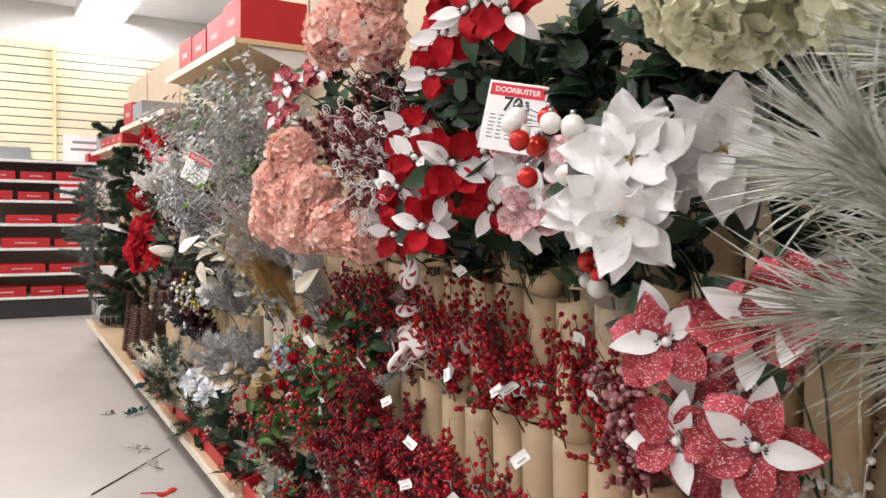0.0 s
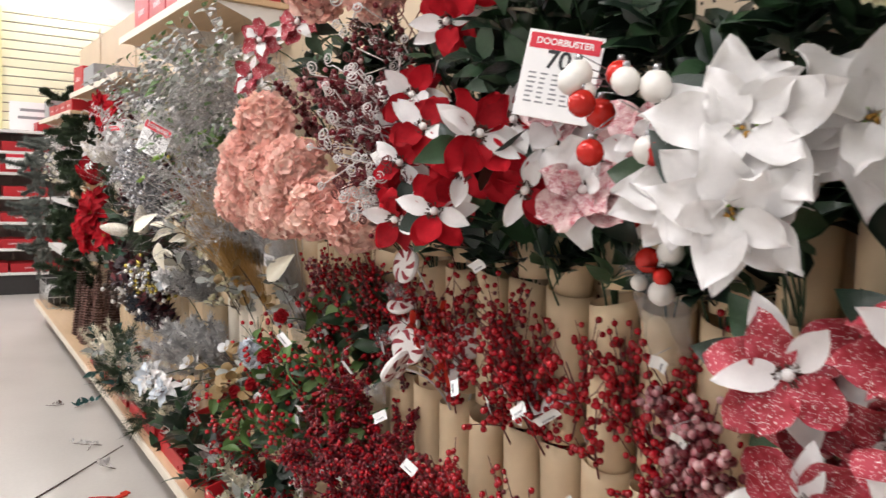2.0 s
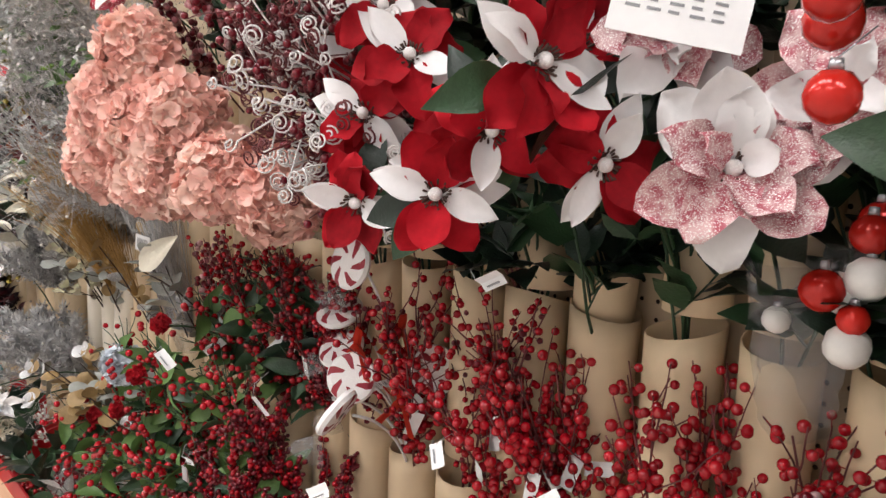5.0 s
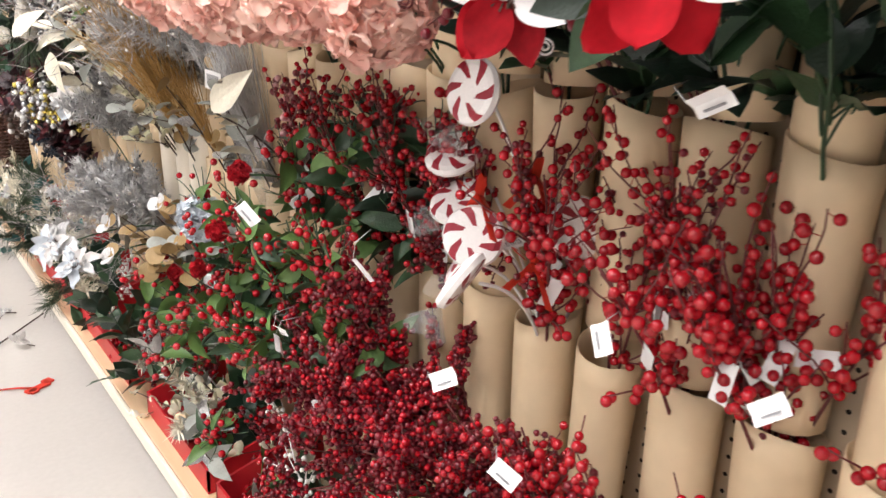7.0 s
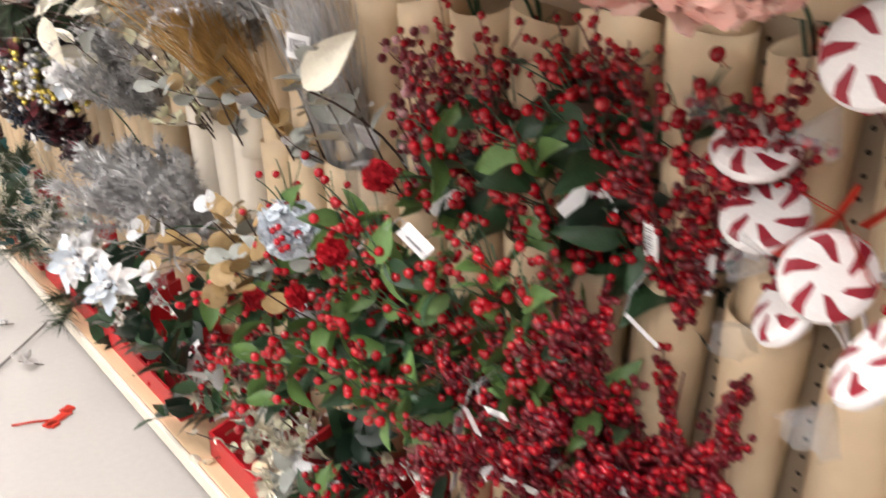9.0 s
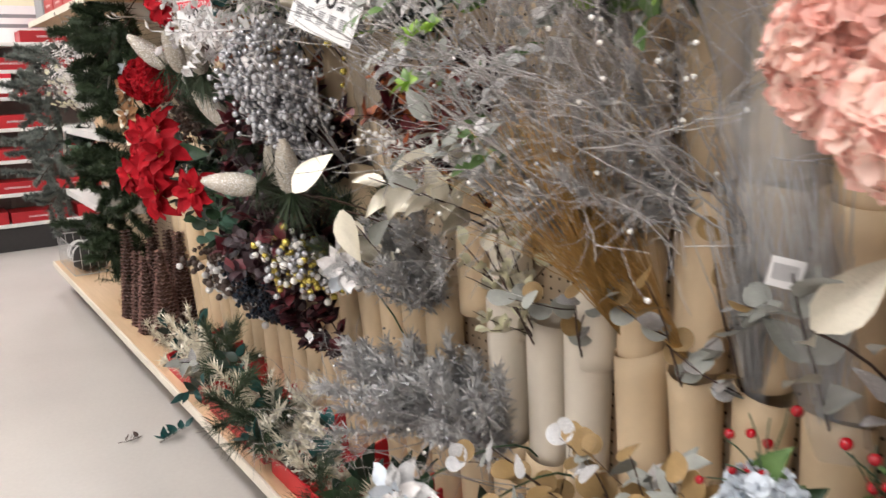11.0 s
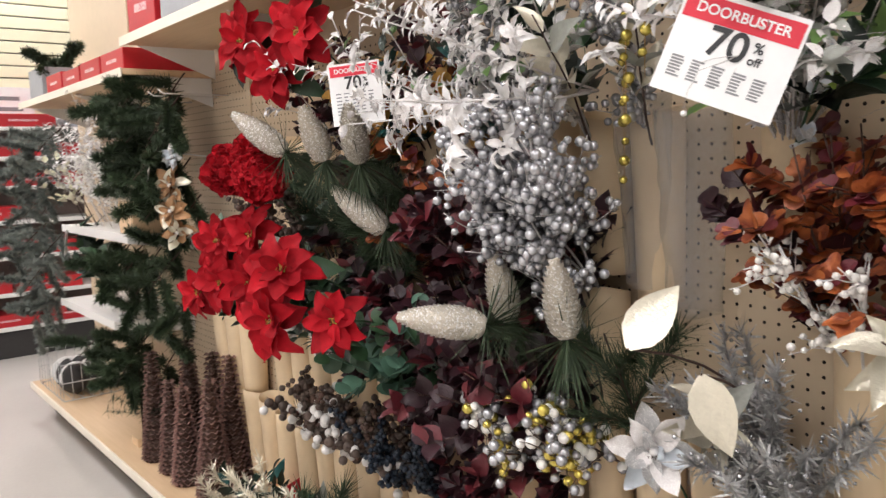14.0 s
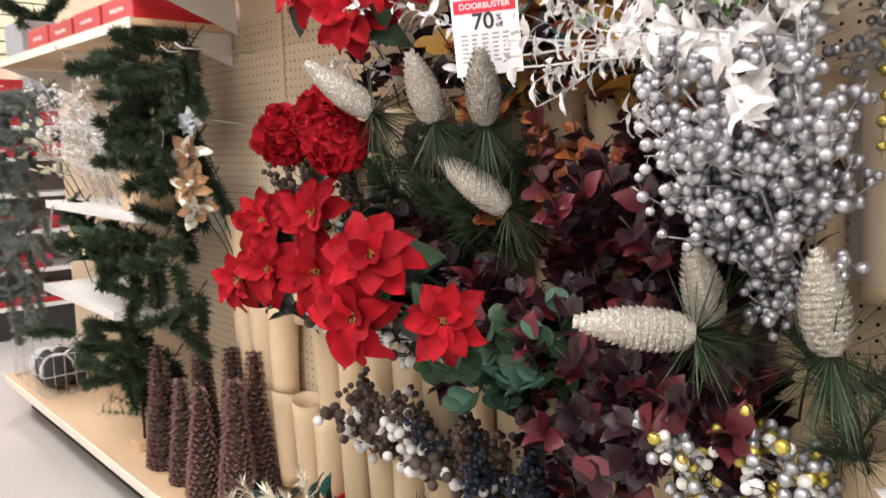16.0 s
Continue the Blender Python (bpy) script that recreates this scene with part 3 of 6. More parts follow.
for x in (-2.0, -0.72, 0.57, 1.86):
    hang("post", bevelled("post", (x - 0.018, EY + 0.33, 1.705), (x + 0.018, EY + 0.366, 2.98), YELLOW_POST), unit)
    hang("lower_post", bevelled("lower_post", (x + 0.1, EY + 0.39, 0.21), (x + 0.14, EY + 0.417, 1.66), SHELF_GREY), unit)
re = random.Random(9)
for i, z in enumerate(SHELVES):
    x = -2.3 + re.uniform(0, 0.3)
    while x < 1.5:
        w = re.choice((0.44, 0.46, 0.3))
        if i == 6 and re.random() < 0.55:
            crate(pose(x + w / 2, EY + 0.2, z), 0.36, 0.3, 0.13)
        elif re.random() < 0.9:
            gift_box(pose(x + w / 2, EY + 0.17, z, 0, 0, 90), 0.3, w, 0.085 + re.uniform(0, 0.02), "red cardboard tray with a pale printed mark on a shelf")
        x += w + re.uniform(0.015, 0.06)
sg = thing("notice_board", pose(0.95, EY + 0.35, 1.715), "white printed notice standing on the shelf", "sign")
part("board", Geo().box((-0.3, 0, 0), (0.3, 0.01, 0.3)), WHITE_PAPER, sg, smooth=False)
for k, (w, zz) in enumerate(((0.4, 0.2), (0.44, 0.12))):
    part("print_bar", Geo().box((-w / 2, -0.0015, zz), (w / 2, -0.0005, zz + 0.03)), PRINT_GREY, sg, smooth=False)
tg = thing("price_card", pose(0.68, EY - 0.006, 1.30), "white and red price card on a shelf edge", "sign")
part("card", Geo().box((-0.09, 0, 0), (0.09, 0.003, 0.16)), WHITE_PAPER, tg, smooth=False)
part("header_band", Geo().box((-0.09, -0.0015, 0.12), (0.09, -0.0005, 0.155)), PRINT_RED, tg, smooth=False)

# ---- plants: kinds of stems ----

def curve_stem(base, tip, rise=0.55):
    base, tip = Vector(base), Vector(tip)
    mid = base + Vector((0, 0, 1)) * (tip - base).length * rise
    return bezier(base, mid, tip)


def stem_thing(name, base, tip, label, category, group, material=GREEN, r=0.0028, rise=0.55):
    t = thing(name, Matrix.Translation(base), label, category, group)
    pts = [p - Vector(base) for p in curve_stem(base, tip, rise)]
    part("stem", Geo().tube(pts, r, r * 0.7), material, t)
    return t, Vector(tip) - Vector(base)


def flower_center(kind):
    def make():
        g, r = Geo(), random.Random(3)
        if kind == "white":
            for i in range(26):
                a, d = r.uniform(0, 6.3), 0.014 * math.sqrt(r.random())
                g.ball((d * math.cos(a), d * math.sin(a), 0.004 + r.uniform(0, 0.006)), 0.0032, i % 2, False)
            return g.mesh("flower_center", [YELLOW, LIME])
        g.ball((0, 0, 0.008), 0.0075, 0)
        for i in range(40):
            a = r.uniform(0, 6.3)
            d = 0.012 + 0.008 * r.random()
            g.tube([(d * 0.4 * math.cos(a), d * 0.4 * math.sin(a), 0), (d * 0.85 * math.cos(a), d * 0.85 * math.sin(a), 0.009 + r.uniform(-0.004, 0.005))], 0.0009, 0.0013, 4, 1)
        return g.mesh("flower_center", [FROST_WHITE, CONE_BROWN])
    return cached(("center", kind), make)


def poinsettia(tip, R, way, style, seed, row=None, base=None):
    """A cloth poinsettia on a stem out of a tube."""
    r = random.Random(seed)
    tip = Vector(tip)
    base = base or mouth(row_for(tip.z) if row is None else row, tip.y + 0.05)
    look_of = {"redwhite": ("red and white cloth poinsettia stem", [RED_CLOTH, RED_CLOTH, WHITE_CLOTH]), "white": ("large white cloth poinsettia stem", [WHITE_CLOTH]),
               "frost": ("red and white frosted glitter poinsettia stem", [FROST_RED, WHITE_CLOTH, FROST_RED, RED_CLOTH]),
               "pinkfrost": ("pink and white frosted poinsettia stem", [FROST_PINK, FROST_PINK, WHITE_CLOTH]), "red": ("bright red cloth poinsettia stem", [RED_CLOTH]),
               "gold": ("copper gold glitter poinsettia stem", [COPPER, COPPER, PALE_GOLD]), "silver": ("pale silver poinsettia stem", [FROST_WHITE, SILVER_LEAF, BLUE_PALE])}[style]
    back = tip - Vector(way).normalized() * 0.01
    t, d = stem_thing("poinsettia", base, back, look_of[0] + " in a paper tube", "flower", style + " poinsettias")
    B = facing(Vector(tip) - Vector(base), way, r.uniform(0, 360))
    rings = {"white": ((6, 1.0, -8, 0.0), (5, 0.92, 10, 0.006), (4, 0.66, 26, 0.012)), "red": ((6, 1.0, 0, 0.0), (6, 0.86, 20, 0.006), (4, 0.55, 42, 0.01)),
             "redwhite": ((6, 1.0, 4, 0.0), (4, 0.92, 22, 0.005)), "frost": ((6, 1.0, 2, 0.0), (5, 0.85, 24, 0.006))}.get(style, ((6, 1.0, 6, 0.0), (5, 0.78, 28, 0.005), (3, 0.5, 48, 0.009)))
    pale = {"redwhite": (1, 4, 6, 8), "frost": (0, 3, 7, 9)}.get(style, ())
    count = 0
    for ring, (n, L, el, z) in enumerate(rings):
        for i in range(n):
            a = 360 * (i + 0.5 * ring) / n + r.uniform(-13, 13)
            k = r.randrange(4)
            white = count in pale
            if pale:
                ma = WHITE_CLOTH if white else (RED_CLOTH if style == "redwhite" else FROST_RED)
            else:
                ma = look_of[1][r.randrange(len(look_of[1]))]
            count += 1
            length = round(R * L * (1.08 if white else 1.0), 3)
            if style == "white":
                me = petal(ma, L=length, W=round(length * 0.66, 3), droop=(-0.15, -0.5, 0.12, -0.35)[k], ruffle=0.22, tip=1.05, heel=0.62, bend=(0.06, -0.08, 0.0, 0.1)[k], cup=0.16, seed=k, n=11, across=8)
            elif white:
                me = petal(ma, L=length, W=round(length * 0.5, 3), droop=(-0.1, -0.3, 0.15, 0.0)[k], ruffle=0.06, tip=0.95, heel=0.7, bend=(0.05, -0.06, 0.0, 0.08)[k], seed=k)
            elif style == "silver":
                me = petal(ma, L=length, W=round(length * 0.56, 3), droop=(-0.1, -0.4, 0.2, -0.2)[k], ruffle=0.2, tip=0.9, heel=0.6, bend=(0.06, -0.1, 0.0, 0.1)[k], cup=0.2, seed=k)
            elif style in ("red", "gold"):
                me = petal(ma, L=length, W=round(length * 0.6, 3), droop=(-0.1, -0.4, 0.16, -0.22)[k], ruffle=0.15, tip=0.8, heel=0.6, bend=(0.05, -0.1, 0.0, 0.1)[k], cup=0.2, seed=k)
            else:
                me = petal(ma, L=length, W=round(length * 0.74, 3), droop=(-0.1, -0.45, 0.2, -0.25)[k], ruffle=0.18, tip=0.7, heel=0.62, bend=(0.05, -0.06, 0.0, 0.08)[k], cup=0.2, seed=k)
            hang("petal", me, t, B @ pose(0, 0, z, 0, 0, a) @ pose(0, 0.006, 0, el + r.uniform(-14, 14), r.uniform(-16, 16), 0))
    hang("flower_center", flower_center("white" if style in ("white", "red") else "x"), t, B)
    for i in range(2 if style not in ("gold", "silver") else 0):
        hang("leaf", blade("leaf", GREEN if i else DARK_GREEN, L=round(R * 1.15, 3), W=round(R * 0.6, 3), curl=-0.3, cup=0.12, seed=i), t, B @ pose(0, 0, -0.02, 0, 0, r.uniform(0, 360)) @ pose(0, 0.02, 0, -12, 0, 0))
    return t


def floret_cluster(material, k, size):
    """A dozen four-petalled florets over a small dome that faces +z."""
    def make():
        g, r = Geo(), random.Random(k)
        for f in range(8):
            a, d = f * 2.4, 0.0125 * math.sqrt(f)
            M = facing((d * math.cos(a), d * math.sin(a), -d * d * 6 + r.uniform(-0.004, 0.005)), (d * math.cos(a) * 9 + r.uniform(-.4, .4), d * math.sin(a) * 9 + r.uniform(-.4, .4), 1), r.uniform(0, 360))
            for i in range(4):
                V, F = petal_shape(size, size * 1.1, r.uniform(-0.5, 0.3), 0.14, 0.4, 0.6, 0.0, 0.22, k * 5 + i, 5, 4)
                g.add(V, F, 0, M @ pose(0, 0, r.uniform(0, 0.002), 0, 0, i * 90 + r.uniform(-14, 14)) @ pose(0, 0.001, 0, r.uniform(5, 42), r.uniform(-18, 18), 0))
        return g.mesh("floret_cluster", material)
    return cached(("floret", material.name, k, size), make)


def hydrangea(tip, R, material, label, seed, row=None, n=26, name="hydrangea", size=0.023):
    r = random.Random(seed)
    tip = Vector(tip)
    base = mouth(row_for(tip.z - R) if row is None else row, tip.y + 0.05)
    t, d = stem_thing(name, base, tip + Vector((R * 0.3, 0, -R * 0.5)), label, "flower", label)
    part("flower_core", Geo().ball(tip - base, R * 0.74), material, t)
    for i in range(n):
        z = 1 - 2 * (i + 0.5) / n
        a = i * 2.39996 + r.uniform(-0.2, 0.2)
        q = math.sqrt(1 - z * z)
        v = Vector((q * math.cos(a), q * math.sin(a), z))
        if v.x > 0.6:
            continue
        rad = R * (0.82 + 0.14 * r.random()) * (1 + 0.08 * math.sin(3 * a + seed))
        tagged(hang("floret_cluster", floret_cluster(material, r.randrange(6), size), t, facing(tip - base + v * rad, v + Vector((r.uniform(-.25, .25), r.uniform(-.25, .25), r.uniform(-.25, .25))), r.uniform(0, 360)) @ Matrix.Scale(min(1.0, R / 0.04), 4)), kind="stuff")
    return t


# kinds that are built once, along +z from the tube's mouth, and then copied
STOCK = {}


def put(key, build, base, tip, spin):
    """Lays a copy of a stem of that kind from base towards tip."""
    d = Vector(tip) - Vector(base)
    M = Matrix.Translation(base) @ d.to_track_quat("Z", "Y").to_matrix().to_4x4() @ pose(0, 0, 0, 0, 0, spin)
    if key not in STOCK:
        STOCK[key] = build()
        STOCK[key].matrix_world = M
        return STOCK[key]
    return copy_thing(STOCK[key], M)


def wander(p, d, L, n, r, bend=0.35, up=0.0):
    pts, d = [Vector(p)], Vector(d).normalized()
    for i in range(n):
        d = (d + Vector((r.uniform(-bend, bend), r.uniform(-bend, bend), r.uniform(-bend, bend) + up)) * 0.5).normalized()
        pts.append(pts[-1] + d * L / n)
    return pts


def berry_build(L, twigs, per, rad, spread, bmat, smat, label, seed, start=0.35, leaves=None, name="berry_spray", group="", fine=True, tag=True, reach=(0.14, 0.3)):
    def build():
        r = random.Random(seed)
        t = thing(name, Matrix.Identity(4), label, "artificial stem", group or label)
        main = wander((0, 0, 0), (0, 0, 1), L * 0.92, 8, r, 0.12)
        part("stem", Geo().tube(main, 0.0026, 0.0014), smat, t)
        for k in range(twigs):
            s = start + (1 - start) * (k + r.random() * 0.7) / twigs
            p = main[min(8, int(s * 8))]
            a = k * 2.4 + r.uniform(-0.5, 0.5)
            way = Vector((math.cos(a) * spread, math.sin(a) * spread, 0.75))
            g2, g = Geo(), Geo()
            for fork in range(3):
                tw = wander(p, way + Vector((r.uniform(-.4, .4), r.uniform(-.4, .4), r.uniform(-.2, .3))), L * r.uniform(*reach), 5, r, 0.35, 0.05)
                g2.tube(tw, 0.0014, 0.0009, 4)
                for j in range(per):
                    i0 = (j + r.random()) / per * 4.999
                    q = tw[int(i0)].lerp(tw[int(i0) + 1], i0 % 1)
                    v = Vector((r.gauss(0, 1), r.gauss(0, 1), r.gauss(0, 1))).normalized() * rad * r.uniform(1.1, 2.4)
                    mi = r.randrange(len(bmat)) if isinstance(bmat, list) else 0
                    g.ball(q + v, rad * r.uniform(0.8, 1.12), mi, fine)
                    g.tube([q, q + v * 0.8], 0.0006, 0.0006, 3, mi)
            twig = part("twig", g2, smat, t)
            tagged(part("berry_cluster", g, bmat, twig), kind="stuff")
            if leaves and k % leaves[1] == 0:
                for lf in range(2):
                    hang("leaf", blade("leaf", leaves[0][(k + lf) % len(leaves[0])], L=leaves[2], W=round(leaves[2] * 0.5, 3), curl=-0.35, cup=0.15, wave=0.06, seed=k % 3), twig, facing(p.lerp(tw[2], lf / 2), (r.uniform(-1, 1), r.uniform(-1, 1), 0.4), r.uniform(0, 360)))
        if tag:
            q = main[5]
            g = Geo().box((-0.008, 0, -0.05), (0.012, 0.0006, 0.0))
            for i in range(9):
                g.box((-0.006, -0.0008, -0.012 - i * 0.0033), (0.004, -0.0002, -0.0105 - i * 0.0033 - (i % 3) * 0.0006), 1)
            part("paper_label", g, [WHITE_PAPER, PRINT_GREY], t, "small white paper barcode label", Matrix.Translation(q) @ pose(0.012, 0.01, 0, r.uniform(-40, 40), r.uniform(-70, 70), r.uniform(0, 360)), False)
        return t
    return build


def leaf_build(L, n, leafL, leafW, lmats, smat, label, seed, start=0.25, curl=-0.2, cup=0.1, point=1.0, wave=0.05, tilt=45, name="leaf_spray", group="", shape=None, branches=0, across=4, joined=False):
    def build():
        r = random.Random(seed)
        t = thing(name, Matrix.Identity(4), label, "artificial stem", group or label)
        main = wander((0, 0, 0), (0, 0, 1), L, 10, r, 0.16)
        lines, heap = [main], Geo()
        for b in range(branches):
            p = main[3 + int(6 * b / max(1, branches))]
            a = b * 2.4
            tw = wander(p, (math.cos(a) * 0.7, math.sin(a) * 0.7, 0.7), L * 0.38, 10, r, 0.25)
            lines.append(tw)
            if not joined:
                part("twig", Geo().tube(tw, 0.0015, 0.0008, 4), smat, t)
        g = Geo().tube(main, 0.0026, 0.0013)
        for tw in lines[1:] if joined else []:
            g.tube(tw, 0.0015, 0.0008, 4)
        part("stem", g, smat, t)
        for k in range(n):
            ln = lines[k % len(lines)]
            s = start + (1 - start) * (k // len(lines)) / max(1, n // len(lines)) if ln is main else r.uniform(0.15, 1)
            i = min(10, int(s * 10))
            d = (ln[min(10, i + 1)] - ln[max(0, i - 1)]).normalized()
            side = Vector((math.cos(k * 2.4), math.sin(k * 2.4), 0))
            way = (d * math.cos(radians(tilt)) + side * math.sin(radians(tilt))).normalized()
            nrm = (Vector((0, 0, 1)) - way * way.z + Vector((r.uniform(-.6, .6), r.uniform(-.6, .6), r.uniform(-.6, .6)))).normalized()
            x = way.cross(nrm).normalized()
            z = x.cross(way)
            M = Matrix.Translation(ln[i]) @ Matrix((x, way, z)).transposed().to_4x4()
            sc = r.uniform(0.75, 1.1)
            ma = lmats[r.randrange(len(lmats))]
            if joined:
                V, F = shape(None, k % 3) if shape else leaf_shape(leafL, leafW, curl, cup, point, 4, wave, k % 3, 2)
                heap.add(V, F, lmats.index(ma), M @ Matrix.Scale(sc, 4))
                continue
            me = shape(ma, k % 3) if shape else blade("leaf", ma, L=leafL, W=leafW, curl=curl, cup=cup, point=point, wave=wave, seed=k % 3, n=5, across=across)
            hang("leaf", me, t, M @ Matrix.Scale(sc, 4))
        if joined:
            tagged(part("foliage", heap, lmats, t), kind="stuff")
        return t
    return build


def lobed(L, W, k):
    """A lobed leaf like a maple's, gently folded."""
    def shape(material, seed):
        def make():
            V, F = [(0, 0, 0)], []
            m = 20
            for i in range(m + 1):
                a = -2.6 + 5.2 * i / m
                rr = 0.55 + 0.45 * abs(math.cos(a * k)) ** 0.8
                x, y = math.sin(a) * rr * W, math.cos(a) * rr * L * 0.6 + L * 0.4
                V.append((x, y, 0.25 * abs(x) - 0.3 * y * y / L + 0.05 * W * math.sin(a * 5 + seed)))
            for i in range(m):
                F.append((0, i + 2, i + 1))
            return Geo().add(V, F).mesh("leaf", material) if material else (np.array(V), np.array(F))
        return cached(("lobed", L, W, k, material.name if material else "", seed), make)
    return shape


def disc_leaf(R):
    def shape(material, seed):
        def make():
            V = [(0, R, 0.1 * R)] + [(R * math.sin(a), R - R * math.cos(a), 0.12 * R * math.sin(2 * a + seed)) for a in [i * math.pi / 8 for i in range(16)]]
            return Geo().add(V, [(0, i, i % 16 + 1) for i in range(1, 17)]).mesh("leaf", material)
        return cached(("disc", R, material.name, seed), make)
    return shape


def needle_build(L, boughs, per, nl, nmat, smat, label, seed, name="pine_spray", cones=0, width=0.0009, spread=0.6, group="", reach=(0.35, 0.5), stray=0.5):
    def build():
        r = random.Random(seed)
        t = thing(name, Matrix.Identity(4), label, "artificial stem", group or label)
        main = wander((0, 0, 0), (0, 0, 1), L, 8, r, 0.15)
        part("stem", Geo().tube(main, 0.003, 0.0018), smat, t)
        for b in range(boughs):
            p = main[2 + int(6 * b / boughs)]
            a = b * 2.4 + r.random()
            tw = wander(p, (math.cos(a) * spread, math.sin(a) * spread, 0.8), L * r.uniform(*reach), 8, r, 0.2)
            bough = part("bough", Geo().tube(tw, 0.002, 0.0012, 4), smat, t)
            g = Geo()
            for j in range(per):
                i = r.randrange(1, 9)
                q = tw[i]
                d = (tw[i] - tw[i - 1]).normalized()
                v = (d * 0.9 + Vector((r.gauss(0, stray), r.gauss(0, stray), r.gauss(0, stray)))).normalized() * nl * r.uniform(0.6, 1.1)
                side = v.cross(Vector((r.random(), r.random(), r.random()))).normalized() * width
                droop = Vector((0, 0, -0.1 * nl * r.random()))
                g.add([q - side, q + side, q + v * 0.6 + side * 0.9 + droop * 0.3, q + v * 0.6 - side * 0.9 + droop * 0.3, q + v + droop], [(0, 1, 2), (0, 2, 3), (3, 2, 4)])
            tagged(part("needles", g, nmat, bough), kind="stuff")
        for c in range(cones):
            q = main[5 + c % 3]
            hang("pinecone", cone_mesh(0.06, 0.024, CONE_BROWN, FROST_WHITE), t, Matrix.Translation(q) @ pose(0.03 * math.cos(c * 2), 0.03 * math.sin(c * 2), 0, 70, 0, c * 115))
        return t
    return build


def cone_mesh(L, R, ma, mb, rows=13, per=9, scale=0.0):
    """A pinecone along +z: a core and rings of rounded scales that stand off it."""
    def make():
        g = Geo()
        V, F = leaf_shape(1, 1.15, 0.3, 0.35, 0.5, 3, 0, 0, 2, True)

        def girth(s):
            return R * math.sin(math.pi * (0.16 + 0.8 * s ** 0.85)) ** 0.75
        for i in range(10):
            g.tube([(0, 0, i / 10 * L), (0, 0, (i + 1) / 10 * L)], girth(i / 10) * 0.76, girth((i + 1) / 10) * 0.76, 12, 0)
        for i in range(rows):
            s = (i + 0.4) / rows
            rr = girth(s)
            k = scale or 2.1 * math.pi * R / per
            n = max(4, int(2 * math.pi * rr / k + 0.5))
            for j in range(n):
                g.add(V * k, F, (i + j) % 2, pose(0, 0, s * L, 0, 0, 360 * (j + 0.5 * (i % 2)) / n) @ pose(0, rr * 0.8, 0, 34 + 30 * s, 0, 0))
        return g.mesh("pinecone", [ma, mb])
    return cached(("cone", L, R, ma.name, mb.name), make)


def plume_build(L, n, barbs, bl, ma, label, seed, smat=GREY_TWIG, name="feather_plume", group="", extra=None):
    def build():
        r = random.Random(seed)
        t = thing(name, Matrix.Identity(4), label, "artificial stem", group or label)
        for k in range(n):
            a = k * 2.4
            ln = wander((0, 0, 0), (math.cos(a) * 0.22, math.sin(a) * 0.22, 1), L * r.uniform(0.7, 1), 10, r, 0.18)
            g = Geo().tube(ln, 0.0012, 0.0007, 4)
            for j in range(barbs):
                i = 3 + int(7 * j / barbs)
                q = ln[i].lerp(ln[min(10, i + 1)], r.random())
                d = (ln[i] - ln[i - 1]).normalized()
                v = (d * 0.8 + Vector((r.gauss(0, .6), r.gauss(0, .6), r.gauss(0, .6)))).normalized() * bl * r.uniform(0.4, 1)
                side = v.cross(Vector((r.random(), r.random(), r.random()))).normalized() * 0.0018
                g.add([q - side, q + side, q + v * 0.6 + side, q + v * 0.6 - side, q + v], [(0, 1, 2), (0, 2, 3), (3, 2, 4)])
            pl = tagged(part("plume", g, ma, t), kind="stuff")
            if extra:
                g2 = Geo()
                for j in range(extra[1]):
                    g2.ball(ln[4 + r.randrange(7)] + Vector((r.gauss(0, 1), r.gauss(0, 1), r.gauss(0, 1))) * 0.018, extra[2] * r.uniform(0.7, 1.1), 0, False)
                tagged(part("beads", g2, extra[0], pl), kind="stuff")
        return t
    return build


def twig_build(L, n, ma, label, seed, depth=3, r0=0.0024, name="bare_twig_spray", spread=0.5, group="", buds=None):
    def build():
        r = random.Random(seed)
        t = thing(name, Matrix.Identity(4), label, "artificial stem", group or label)
        for k in range(n):
            a = k * 2.4 + r.random()
            g = Geo()

            def grow(p, d, ln, rad, lv):
                pts = wander(p, d, ln, 7, r, 0.42)
                g.tube(pts, rad, rad * 0.5, 4)
                if lv:
                    for q in range(4):
                        i = 4 + r.randrange(4) if lv == depth - 1 else 2 + r.randrange(6)
                        dd = (pts[i] - pts[i - 1]).normalized() + Vector((r.gauss(0, .55), r.gauss(0, .55), r.gauss(0, .45)))
                        grow(pts[i], dd, ln * r.uniform(0.35, 0.55), rad * 0.6, lv - 1)
                elif buds and r.random() < buds[1]:
                    g.ball(pts[-1], buds[2], 1, False)
            grow(Vector((0, 0, 0)), Vector((math.cos(a) * spread * 0.5, math.sin(a) * spread * 0.5, 1)), L, r0, depth - 1)
            part("branch", g, [ma, buds[0]] if buds else ma, t)
        return t
    return build


def strand_build(L, n, ma, label, seed, name="straw_bundle", fan=0.22, bend=0.1, thick=0.0011):
    def build():
        r = random.Random(seed)
        t = thing(name, Matrix.Identity(4), label, "artificial stem", label)
        for part_no in range(6):
            g = Geo()
            for k in range(n // 6):
                a = r.uniform(0, 6.3)
                f = fan * math.sqrt(r.random())
                g.tube(wander((0, 0, 0), (math.cos(a) * f, math.sin(a) * f, 1), L * r.uniform(0.6, 1), 7, r, bend), thick, thick * 0.6, 3)
            tagged(part("strand_bunch", g, ma, t), kind="stuff")
        return t
    return build


